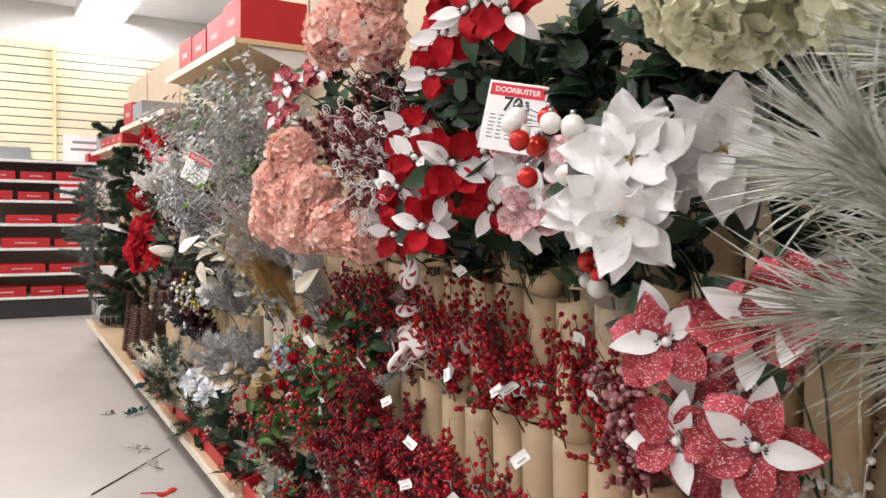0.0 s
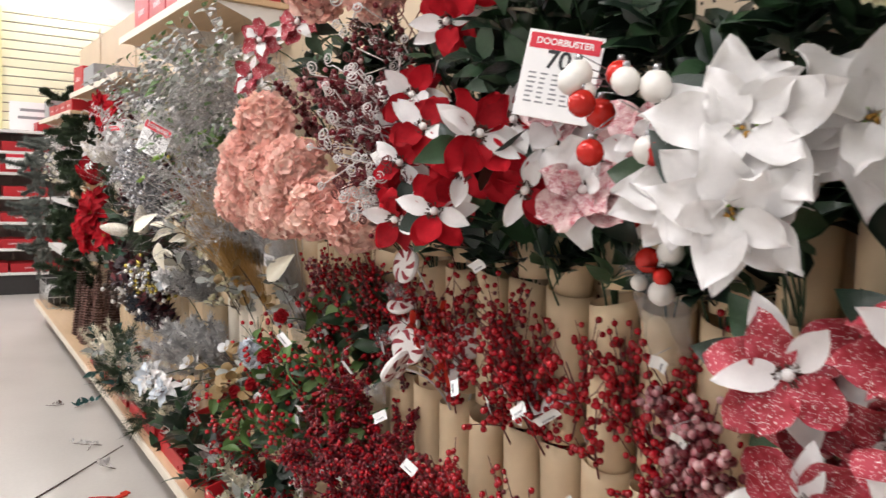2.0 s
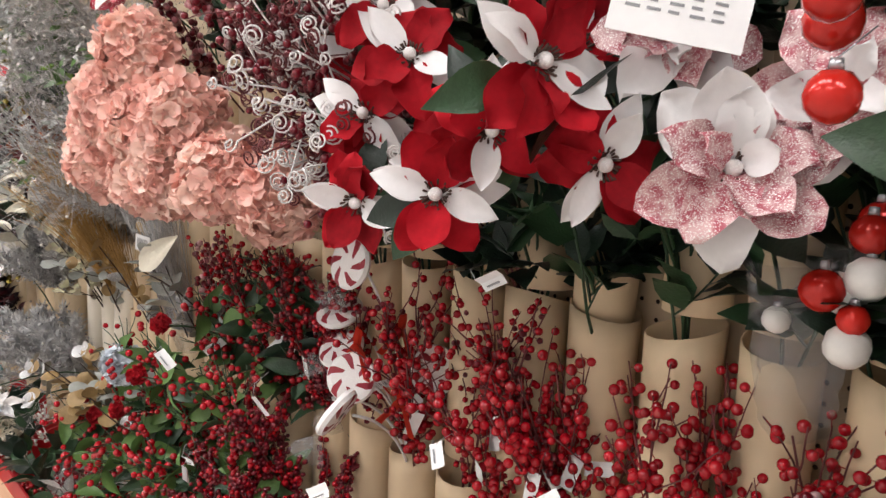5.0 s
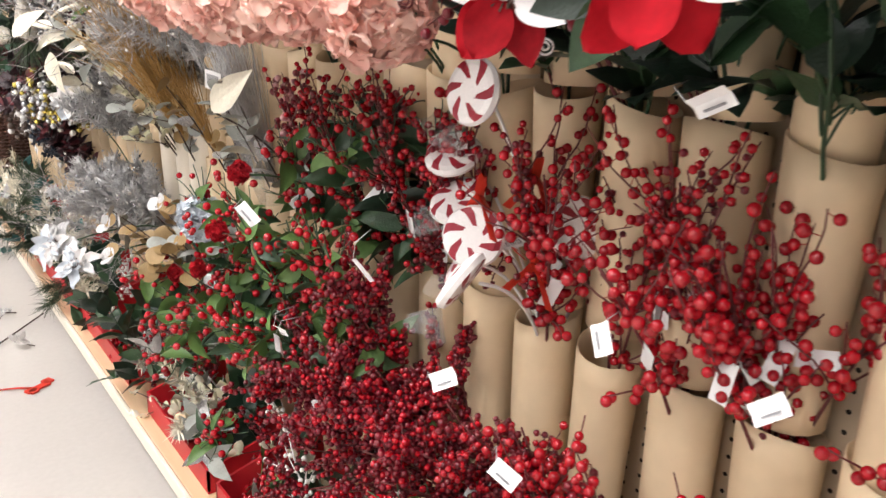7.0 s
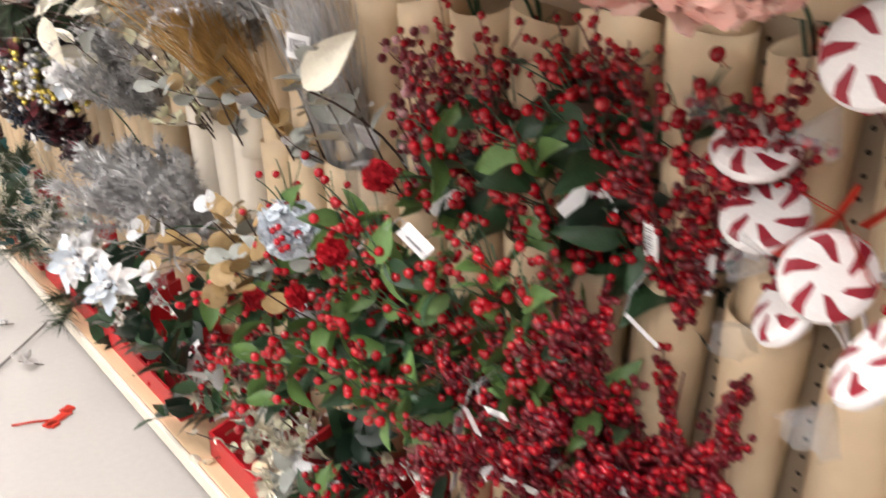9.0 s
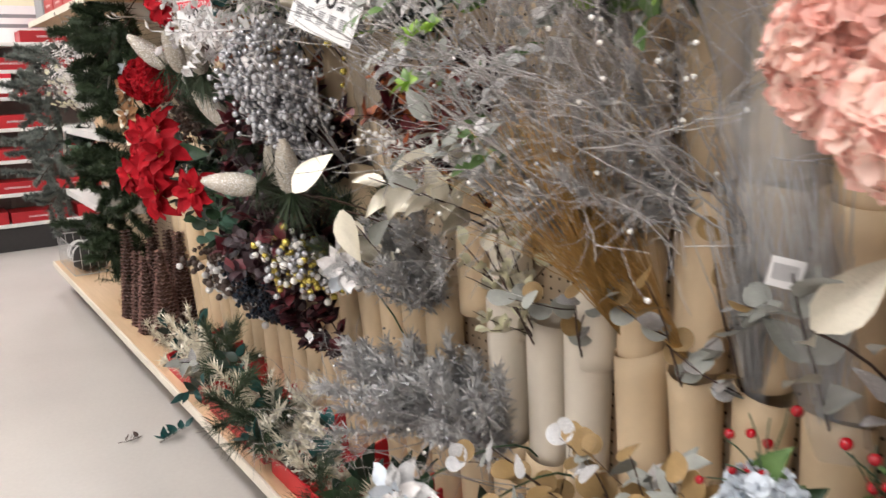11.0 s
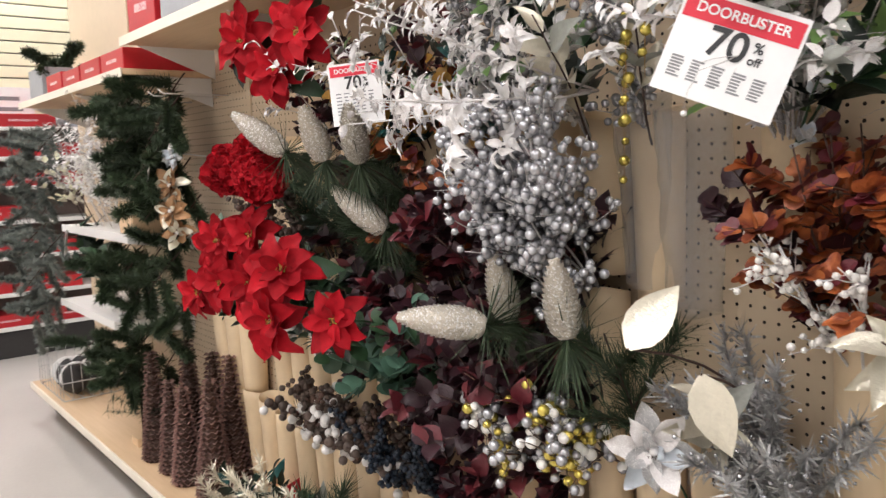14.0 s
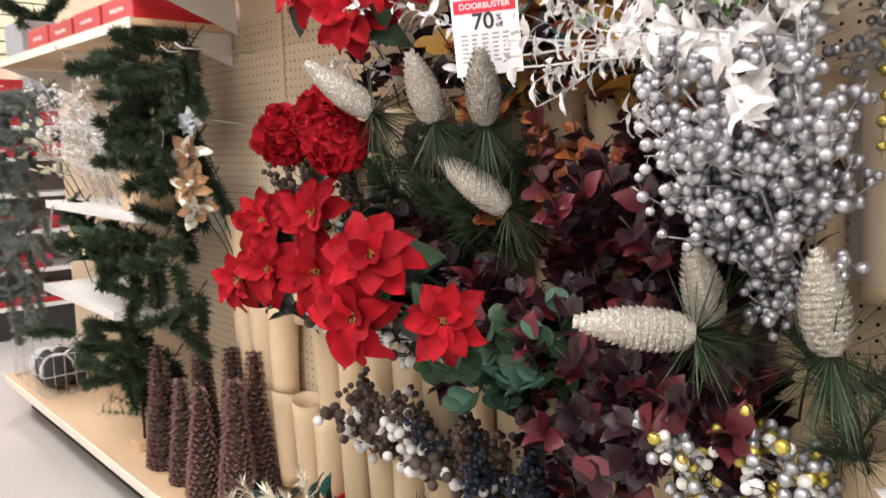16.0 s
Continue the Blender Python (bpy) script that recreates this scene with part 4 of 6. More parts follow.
KINDS = {
    "red": [berry_build(0.38, 4, 6, 0.0068, 0.22, BERRY, RED_TWIG, "glossy bright red berry stem in a paper tube", 10 + i, 0.3, group="bright red berry stems", reach=(0.22, 0.42)) for i in range(4)],
    "dark": [berry_build(0.36, 4, 20, 0.0054, 0.6, [DARK_BERRY, DARK_BERRY, BERRY], RED_TWIG, "dense deep red berry stem in a paper tube", 20 + i, 0.3, group="deep red berry stems", fine=False) for i in range(4)],
    "holly": [berry_build(0.36, 6, 2, 0.0075, 0.65, BERRY, GREEN, "red berry stem with green leaves in a paper tube", 30 + i, 0.3, ([GREEN, LIGHT_GREEN, LIGHT_GREEN, GREEN], 1, 0.078), group="leafy red berry stems") for i in range(4)],
    "slim": [berry_build(0.4, 6, 8, 0.0056, 0.2, [BERRY, DARK_BERRY, BERRY], RED_TWIG, "slender red berry stem in a paper tube", 24 + i, 0.25, group="slender red berry stems", reach=(0.18, 0.32), fine=False) for i in range(3)],
    "tall_holly": [berry_build(0.4, 6, 3, 0.0075, 0.5, BERRY, GREEN, "tall red berry stem with broad dark green leaves", 34 + i, 0.25, ([DARK_GREEN, GREEN, GREEN], 1, 0.095), group="tall leafy berry stems") for i in range(2)],
    "long_holly": [berry_build(0.52, 6, 2, 0.0072, 0.55, BERRY, GREEN, "long red berry stem with light green leaves", 36 + i, 0.5, ([LIGHT_GREEN, GREEN, LIGHT_GREEN], 1, 0.07), group="long leafy berry stems", reach=(0.1, 0.2), tag=False) for i in range(2)],
    "long_dark": [berry_build(0.52, 5, 15, 0.0054, 0.5, [DARK_BERRY, DARK_BERRY, BERRY], RED_TWIG, "long deep red berry stem in a paper tube", 38, 0.5, group="long deep red berry stems", fine=False, reach=(0.1, 0.2), tag=False)],
    "frostberry": [berry_build(0.36, 4, 10, 0.0072, 0.4, [FROST_BERRY, DARK_BERRY], RED_TWIG, "frosted pink and red berry stem", 40 + i, 0.3, group="frosted berry stems") for i in range(3)],
    "silverball": [berry_build(0.42, 7, 9, 0.0085, 0.6, SILVER, GREY_TWIG, "silver pearl berry spray in a paper tube", 50 + i, 0.35, group="silver pearl sprays", tag=False) for i in range(3)],
    "goldball": [berry_build(0.34, 5, 4, 0.0098, 0.4, [SILVER, GOLD_BALL, SILVER, PEARL], BROWN, "gold and silver ball spray on thin wires", 60 + i, 0.4, group="gold and silver ball sprays", tag=False) for i in range(2)],
    "pearl": [berry_build(0.34, 4, 4, 0.0055, 0.6, PEARL, WHITE_TWIG, "white pearl spray on pale wires", 65 + i, 0.4, group="white pearl sprays", tag=False) for i in range(2)],
    "brownpod": [berry_build(0.32, 5, 11, 0.0095, 0.6, [BROWN_BERRY, BROWN_BERRY, CONE_BROWN], BROWN, "brown seed pod stem in a paper tube", 70 + i, 0.35, group="brown pod stems", fine=False) for i in range(2)],
    "cotton": [berry_build(0.32, 4, 3, 0.014, 0.55, [COTTON, COTTON, BROWN_BERRY], BROWN, "cotton boll stem with brown twigs", 75 + i, 0.4, group="cotton stems") for i in range(2)],
    "navy": [berry_build(0.3, 5, 13, 0.007, 0.7, NAVY, BROWN, "dark navy berry cluster stem", 78 + i, 0.45, group="navy cluster stems", fine=False, tag=False) for i in range(2)],
    "burg": [leaf_build(0.4, 72, 0.052, 0.038, [BURG, BURG, BURG, BURG2], BROWN, "dark burgundy leaf stem in a paper tube", 80 + i, 0.2, branches=2, joined=True, group="burgundy leaf stems") for i in range(3)],
    "euca": [leaf_build(0.36, 28, 0.05, 0.05, [EUCA, EUCA, GREEN], EUCA, "green eucalyptus stem with round leaves", 84 + i, 0.25, shape=disc_leaf(0.024), branches=2, group="eucalyptus stems") for i in range(2)],
    "orange": [leaf_build(0.4, 70, 0.06, 0.05, [ORANGE, ORANGE, ORANGE, BURG2], BROWN, "copper orange maple leaf stem", 87 + i, 0.2, shape=lobed(0.037, 0.021, 1.6), branches=4, joined=True, group="copper leaf stems") for i in range(2)],
    "mustard": [leaf_build(0.3, 18, 0.07, 0.06, [YELLOW, YELLOW, ORANGE], BROWN, "mustard maple leaf stem", 89 + i, 0.3, shape=lobed(0.075, 0.042, 1.6), branches=2, group="mustard leaf stems") for i in range(2)],
    "teal": [leaf_build(0.32, 26, 0.06, 0.03, [TEAL, DARK_GREEN], BROWN, "dark teal leaf stem", 90 + i, 0.3, branches=2, joined=True, group="teal leaf stems") for i in range(2)],
    "white": [leaf_build(0.44, 84, 0.033, 0.0145, [FROST_WHITE, FROST_WHITE, WHITE_CLOTH], WHITE_TWIG, "frosted white fern leaf spray", 91 + i, 0.25, branches=4, tilt=55, wave=0.2, curl=-0.5, cup=0.25, point=0.75, joined=True, group="frosted white leaf sprays") for i in range(3)],
    "magnolia": [leaf_build(0.38, 9, 0.085, 0.042, [PALE_GOLD, PALE_GOLD, GREY_LEAF], BROWN, "pale gold magnolia leaf stem", 94 + i, 0.45, cup=0.2, group="pale gold magnolia stems") for i in range(3)],
    "greyleaf": [leaf_build(0.34, 14, 0.07, 0.034, [GREY_LEAF, SILVER_LEAF], BROWN, "grey leaf stem in a paper tube", 97 + i, 0.35, branches=1, joined=True, group="grey leaf stems") for i in range(2)],
    "disc": [leaf_build(0.36, 16, 0.04, 0.04, [TAN_DISC, TAN_DISC, GREY_LEAF, SILVER_LEAF], BROWN, "round silver and tan disc leaf stem", 100 + i, 0.35, shape=disc_leaf(0.023), branches=2, tilt=60, group="disc leaf stems") for i in range(3)],
    "lime": [leaf_build(0.34, 16, 0.06, 0.032, [LIME, LIGHT_GREEN, GREY_LEAF], GREY_TWIG, "lime green leaf stem", 103 + i, 0.45, branches=3, joined=True, group="lime leaf stems") for i in range(2)],
    "frosteuca": [leaf_build(0.6, 96, 0.036, 0.02, [SILVER_LEAF, FROST_WHITE, GREY_LEAF, GREY_LEAF, LIGHT_GREEN], GREY_TWIG, "frosted grey-green leaf spray", 115 + i, 0.25, branches=4, curl=-0.4, tilt=55, joined=True, group="frosted leaf sprays") for i in range(2)],
    "limetip": [leaf_build(0.62, 7, 0.028, 0.017, [LIME, LIME, LIGHT_GREEN], GREY_TWIG, "grey twig tipped with lime green leaves", 118, 0.9, curl=-0.4, tilt=55, group="lime tipped twigs")],
    "greens": [leaf_build(0.4, 30, 0.085, 0.045, [DARK_GREEN, DARK_GREEN, GREEN], GREEN, "dark green leaf stem", 106 + i, 0.5, branches=2, joined=True, group="dark green leaf stems") for i in range(3)],
    "goldbloom": [leaf_build(0.34, 22, 0.034, 0.026, [PALE_GOLD, CREAM], BROWN, "pale gold foil blossom stem", 110 + i, 0.35, branches=3, cup=0.5, curl=0.4, tilt=60, joined=True, group="gold blossom stems") for i in range(2)],
    "bluepale": [leaf_build(0.28, 40, 0.03, 0.018, [BLUE_PALE, SILVER_LEAF], GREEN, "pale blue frosted flower cluster stem", 113 + i, 0.65, branches=3, curl=0.2, joined=True, group="pale blue cluster stems") for i in range(2)],
    "silverplume": [plume_build(0.34, 7, 260, 0.042, SILVER_LEAF, "silver feather plume spray with beads", 120 + i, extra=(SILVER, 7, 0.004), group="silver feather plumes") for i in range(3)],
    "palmgold": [plume_build(0.3, 5, 170, 0.05, PALE_GOLD, "pale gold glitter fern plume", 124 + i, group="pale gold plumes") for i in range(2)],
    "greytwig": [twig_build(0.34, 4, GREY_TWIG, "bare grey twig spray with fine branches", 130 + i, 3, spread=0.25, r0=0.0015, buds=(PEARL, 0.12, 0.004), group="grey twig sprays") for i in range(4)],
    "longtwig": [twig_build(0.5, 3, GREY_TWIG, "long bare grey twig spray", 133 + i, 3, spread=0.22, r0=0.0018, group="long grey twig sprays") for i in range(2)],
    "browntwig": [twig_build(0.24, 3, BROWN, "bare brown twig spray", 136 + i, 2, group="brown twig sprays") for i in range(2)],
    "wheat": [strand_build(0.44, 170, WHEAT, "golden brown straw bundle in a paper tube", 140, fan=0.16, bend=0.3, thick=0.0009)],
    "strand": [strand_build(0.5, 70, SILVER_LEAF, "fine silver strand bundle in a clear sleeve", 142, "strand_bundle", 0.09)],
    "pine": [needle_build(0.34, 5, 260, 0.075, NEEDLE, BROWN, "green long-needle pine spray", 150 + i, group="green pine sprays") for i in range(3)],
    "garland": [needle_build(0.2, 4, 820, 0.044, NEEDLE, BROWN, "dark green pine garland bunch on a peg hook", 155 + i, name="pine_garland", spread=1.5, width=0.002, group="green garlands", reach=(0.55, 0.95), stray=0.7) for i in range(3)],
    "greygarland": [needle_build(0.22, 4, 560, 0.04, NEEDLE_GREY, BROWN, "frosted grey-green pine garland bunch", 158 + i, name="pine_garland", spread=1.3, width=0.002, group="grey garlands", reach=(0.55, 0.9), stray=0.7) for i in range(2)],
    "frostpine": [needle_build(0.4, 8, 260, 0.15, NEEDLE_FROST, WHITE_TWIG, "large snow-frosted long-needle pine spray", 160 + i, spread=0.4, width=0.0011, group="frosted pine sprays", stray=0.33) for i in range(2)],
}
rp = random.Random(77)


def lay(kind, tip, row=None, base=None):
    ks = KINDS[kind]
    i = rp.randrange(len(ks))
    tip = Vector(tip)
    base = Vector(base) if base else mouth(row_for(tip.z - 0.08) if row is None else row, tip.y + rp.uniform(-0.05, 0.1))
    return put((kind, i), ks[i], base, tip, rp.uniform(0, 360))


def scatter(kind, n, y, z, x, row=None):
    for i in range(n):
        s = (i + rp.random()) / n
        lay(kind, (rp.uniform(*x), y[0] + (y[1] - y[0]) * s, rp.uniform(*z)), row)


# ---- things: near bay, white and frosted ----
poinsettia((0.675, 2.05, 1.425), 0.115, (-0.75, -0.62, 0.2), "white", 1, 3)
poinsettia((0.655, 2.045, 1.34), 0.095, (-0.72, -0.6, -0.25), "white", 2, 3)
poinsettia((0.76, 1.96, 1.44), 0.11, (-0.75, -0.6, 0.2), "white", 3, 3)
poinsettia((0.68, 2.12, 1.365), 0.095, (-0.75, -0.5, 0.1), "white", 6, 3)
hydrangea((0.66, 1.87, 1.64), 0.1, CREAM, "large cream peony head on a stem", 4, 4, 22, "peony", 0.034)
hydrangea((0.70, 1.68, 1.62), 0.1, CREAM, "large cream peony head on a stem", 5, 4, 22, "peony", 0.034)
for i, (p, R, w) in enumerate([((0.70, 1.993, 1.166), 0.082, (-0.8, -0.6, 0.1)), ((0.70, 1.839, 1.058), 0.08, (-0.8, -0.55, 0.15)), ((0.72, 1.865, 1.212), 0.08, (-0.7, -0.6, 0.35)), ((0.70, 1.965, 1.03), 0.074, (-0.85, -0.4, 0.1)),
                               ((0.76, 1.91, 1.115), 0.07, (-0.8, -0.6, 0)), ((0.73, 1.80, 1.243), 0.074, (-0.8, -0.55, 0.3)), ((0.76, 1.9, 0.93), 0.075, (-0.8, -0.6, 0)), ((0.80, 2.03, 1.1), 0.065, (-0.8, -0.6, 0))]):
    poinsettia(p, R, w, "frost", 10 + i, 2)
for i, tip in enumerate([(0.58, 1.66, 1.55), (0.6, 1.55, 1.7), (0.54, 1.6, 1.36), (0.58, 1.42, 1.6), (0.56, 1.7, 1.48), (0.6, 1.62, 1.62)]):
    lay("frostpine", tip, base=(0.86, 1.32, 1.16) if i != 2 else (0.84, 1.3, 1.2))
for tip in ((0.64, 1.9, 1.36), (0.62, 1.84, 1.42), (0.66, 1.86, 1.3)):
    lay("pearl", tip, 2)
for p, s in (((0.72, 1.6, 1.17), 0), ((0.74, 1.58, 1.07), 60)):
    c = new("pinecone_pick", cone_mesh(0.075, 0.028, CONE_BROWN, CONE_RED, 14, 12))
    c.matrix_world = facing(p, (-0.6, 0.5, 0.3), s)
    tagged(c, "brown pinecone with paler scale tips", "pinecone", "snowy pinecones")
# dark leaf stems massed as filler; they stand in for deep shade behind the flowers
scatter("greens", 12, (1.6, 3.1), (1.45, 1.75), (0.78, 0.9), 3)
scatter("greens", 10, (1.5, 3.7), (1.75, 2.05), (0.76, 0.86), 4)
scatter("greens", 14, (1.6, 3.2), (1.4, 1.7), (0.82, 0.9), 3)
scatter("greens", 16, (1.5, 3.6), (1.75, 2.05), (0.82, 0.9), 4)
scatter("greens", 8, (1.8, 3.0), (1.6, 1.8), (0.72, 0.8), 4)
scatter("greens", 2, (2.5, 2.7), (1.36, 1.44), (0.8, 0.9), 3)
scatter("greens", 5, (2.1, 2.6), (1.62, 1.7), (0.72, 0.78), 4)
scatter("frostberry", 8, (1.9, 2.3), (1.0, 1.22), (0.74, 0.86), 2)
scatter("frostberry", 6, (1.9, 2.3), (0.72, 0.9), (0.7, 0.8), 1)

# ---- red and white poinsettias, ornaments ----
for i, (p, R, w) in enumerate([((0.70, 2.792, 1.515), 0.066, (-0.75, -0.6, 0.3)), ((0.68, 2.793, 1.388), 0.062, (-0.8, -0.6, 0.1)), ((0.645, 2.615, 1.306), 0.064, (-0.72, -0.66, 0.12)), ((0.66, 2.77, 1.285), 0.06, (-0.8, -0.5, -0.25)),
                               ((0.67, 2.70, 1.45), 0.064, (-0.7, -0.6, 0.3)), ((0.62, 2.47, 1.43), 0.068, (-0.1, -0.95, 0.1)), ((0.66, 2.56, 1.375), 0.06, (-0.5, -0.8, -0.2)), ((0.68, 2.65, 1.63), 0.062, (-0.75, -0.5, -0.2)),
                               ((0.68, 2.60, 1.70), 0.07, (-0.8, -0.5, 0.1)), ((0.68, 2.52, 1.73), 0.07, (-0.8, -0.4, 0.2)), ((0.70, 2.41, 1.71), 0.068, (-0.8, -0.5, 0.1)), ((0.70, 2.60, 1.80), 0.07, (-0.8, -0.5, 0.3)),
                               ((0.72, 2.68, 1.34), 0.062, (-0.75, -0.6, -0.1)), ((0.72, 2.86, 1.46), 0.06, (-0.85, -0.4, 0.1)), ((0.73, 2.52, 1.46), 0.062, (-0.7, -0.6, 0.2)), ((0.71, 2.46, 1.35), 0.06, (-0.6, -0.7, -0.2)), ((0.69, 2.45, 1.79), 0.066, (-0.8, -0.4, 0.3))]):
    poinsettia(p, R, w, "redwhite", 30 + i, 3)
poinsettia((0.72, 2.34, 1.352), 0.08, (-0.8, -0.55, 0.15), "pinkfrost", 50, 3)
poinsettia((0.75, 2.42, 1.47), 0.072, (-0.8, -0.55, 0.15), "pinkfrost", 51, 3)
poinsettia((0.77, 2.28, 1.42), 0.072, (-0.8, -0.55, 0.15), "pinkfrost", 52, 3)
lf = new("broad_leaf", blade("leaf", DARK_GREEN, L=0.13, W=0.065, curl=-0.2, cup=0.12, n=8, seed=1))
lf.matrix_world = pose(0.655, 2.5, 1.345, 62, 12, -150)
tagged(lf, "broad dark green cloth leaf below the poinsettias", "leaf")


def bauble_pick(tip, seed):
    r = random.Random(seed)
    base = mouth(3, tip[1])
    t, d = stem_thing("bauble_pick", base, tip, "cluster of red and white ball ornaments on wires", "ornament", "bauble picks", GREY_TWIG, 0.0014)
    for i in range(11):
        v = Vector((r.uniform(-0.04, 0.02), r.uniform(-0.055, 0.055), r.uniform(-0.065, 0.06)))
        rad = r.choice((0.014, 0.018, 0.02))
        b = part("bauble", Geo().ball((0, 0, 0), rad), RED_BALL if i % 2 else PEARL, t, "red glass ball" if i % 2 else "white glitter ball", Matrix.Translation(d + v))
        part("cap", Geo().tube([(0, 0, rad * 0.93), (0, 0, rad * 1.3)], 0.005, 0.004, 8), SILVER, b)
        part("wire", Geo().tube([(0, 0, rad * 1.3), tuple(-v * 0.4 + Vector((0.02, 0, 0.02)))], 0.0008, 0.0008, 4), SILVER, b)


bauble_pick((0.635, 2.2, 1.465), 1)
bauble_pick((0.84, 2.3, 1.27), 2)


# ---- signs ----
def text_mesh(txt, size, material):
    cu = bpy.data.curves.new("lettering", "FONT")
    cu.body, cu.size, cu.align_x, cu.align_y, cu.extrude, cu.offset = txt, size, "CENTER", "CENTER", 0.0002, size * 0.018
    ob = bpy.data.objects.new("lettering", cu)
    scene.collection.objects.link(ob)
    me = bpy.data.meshes.new_from_object(ob.evaluated_get(bpy.context.evaluated_depsgraph_get()))
    bpy.data.objects.remove(ob)
    me.materials.clear()
    me.materials.append(material)
    return me


LETTERS = {"head": text_mesh("DOORBUSTER", 0.0178, WHITE_PAPER), "70": text_mesh("70", 0.05, PRINT_BLACK), "%": text_mesh("%", 0.018, PRINT_BLACK), "off": text_mesh("off", 0.015, PRINT_BLACK)}


def sale_sign(M, w, h):
    s = thing("sale_sign", M, "white paper sale sign with a red header band", "sign", "sale signs")
    part("card", Geo().box((-w / 2, -h / 2, -0.0015), (w / 2, h / 2, 0)), WHITE_PAPER, s, smooth=False)
    k = w / 0.15
    part("header_band", Geo().box((-w / 2 + 0.004, h / 2 - 0.036 * k, 0.0002), (w / 2 - 0.004, h / 2 - 0.006 * k, 0.0006)), PRINT_RED, s, "red printed band", smooth=False)
    S = Matrix.Scale(k, 4)
    hang("lettering", LETTERS["head"], s, pose(0, h / 2 - 0.021 * k, 0.001) @ S)
    hang("lettering", LETTERS["70"], s, pose(-0.006 * k, h / 2 - 0.057 * k, 0.001) @ S)
    hang("lettering", LETTERS["%"], s, pose(0.03 * k, h / 2 - 0.05 * k, 0.001) @ S)
    hang("lettering", LETTERS["off"], s, pose(0.03 * k, h / 2 - 0.066 * k, 0.001) @ S)
    g, r = Geo(), random.Random(5)
    rows = 7
    for i in range(rows):
        yy = h / 2 - 0.086 * k - i * (h - 0.1 * k) / (rows + 0.6)
        for j in range(5):
            x = -w / 2 + 0.012 + j * (w - 0.024) / 5
            g.box((x, yy, 0.0002), (x + w * r.uniform(0.07, 0.11), yy + 0.0024, 0.0006))
    part("print_bars", g, PRINT_GREY, s, "", None, False)
    part("peg_hook", Geo().tube([(0, h / 2 - 0.004, -0.003), (0, h / 2 - 0.004, -0.28)], 0.002), WIRE, s, "thin grey metal peg hook")
    return s


def sign_at(c, n, roll, w, h):
    z = Vector(n).normalized()
    x = Vector((0, 0, 1)).cross(z).normalized()
    y = z.cross(x)
    M = Matrix.Translation(c) @ Matrix((x, y, z)).transposed().to_4x4() @ pose(0, 0, 0, 0, 0, roll)
    return sale_sign(M, w, h)


sign_at((0.70, 2.385, 1.515), (-0.75, -0.64, 0.1), -9, 0.112, 0.128)
sign_at((0.68, 4.735, 1.475), (-0.82, -0.55, 0.1), -22, 0.15, 0.13)
sign_at((0.69, 5.57, 1.50), (-0.7, -0.7, 0.05), 5, 0.108, 0.125)
for c, s in (((0.75, 7.0, 1.37), 0.05), ((0.70, 8.03, 1.04), 0.05)):
    t = thing("price_card", pose(*c, 0, 8, -25), "narrow white hanging price card with a red header", "sign", "hanging price cards")
    part("card", Geo().box((-0.0008, -s / 2, -0.06), (0, s / 2, 0.06)), WHITE_PAPER, t, smooth=False)
    part("header_band", Geo().box((-0.0018, -s / 2, 0.03), (-0.001, s / 2, 0.052)), PRINT_RED, t, smooth=False)
    part("peg_hook", Geo().tube([(0, 0, 0.056), (0.28, 0.0, 0.056)], 0.002), WIRE, t)

# ---- peach hydrangeas and curled wires ----
for i, (p, R) in enumerate([((0.66, 3.56, 1.395), 0.066), ((0.67, 3.63, 1.285), 0.066), ((0.70, 3.72, 1.34), 0.066), ((0.66, 3.40, 1.36), 0.064), ((0.69, 3.46, 1.265), 0.064), ((0.66, 3.25, 1.375), 0.062), ((0.67, 3.31, 1.28), 0.066),
                            ((0.69, 3.165, 1.285), 0.064), ((0.74, 3.085, 1.26), 0.058), ((0.68, 3.5, 1.49), 0.066), ((0.73, 3.62, 1.5), 0.06), ((0.78, 3.2, 1.27), 0.06), ((0.79, 3.4, 1.27), 0.06), ((0.8, 3.6, 1.3), 0.06),
                            ((0.66, 3.15, 1.785), 0.066), ((0.66, 2.89, 1.745), 0.064), ((0.68, 3.02, 1.84), 0.066), ((0.66, 2.87, 1.85), 0.06)]):
    hydrangea(p, R, PEACH, "peach pink cloth hydrangea on a stem", 60 + i, 3, 30)


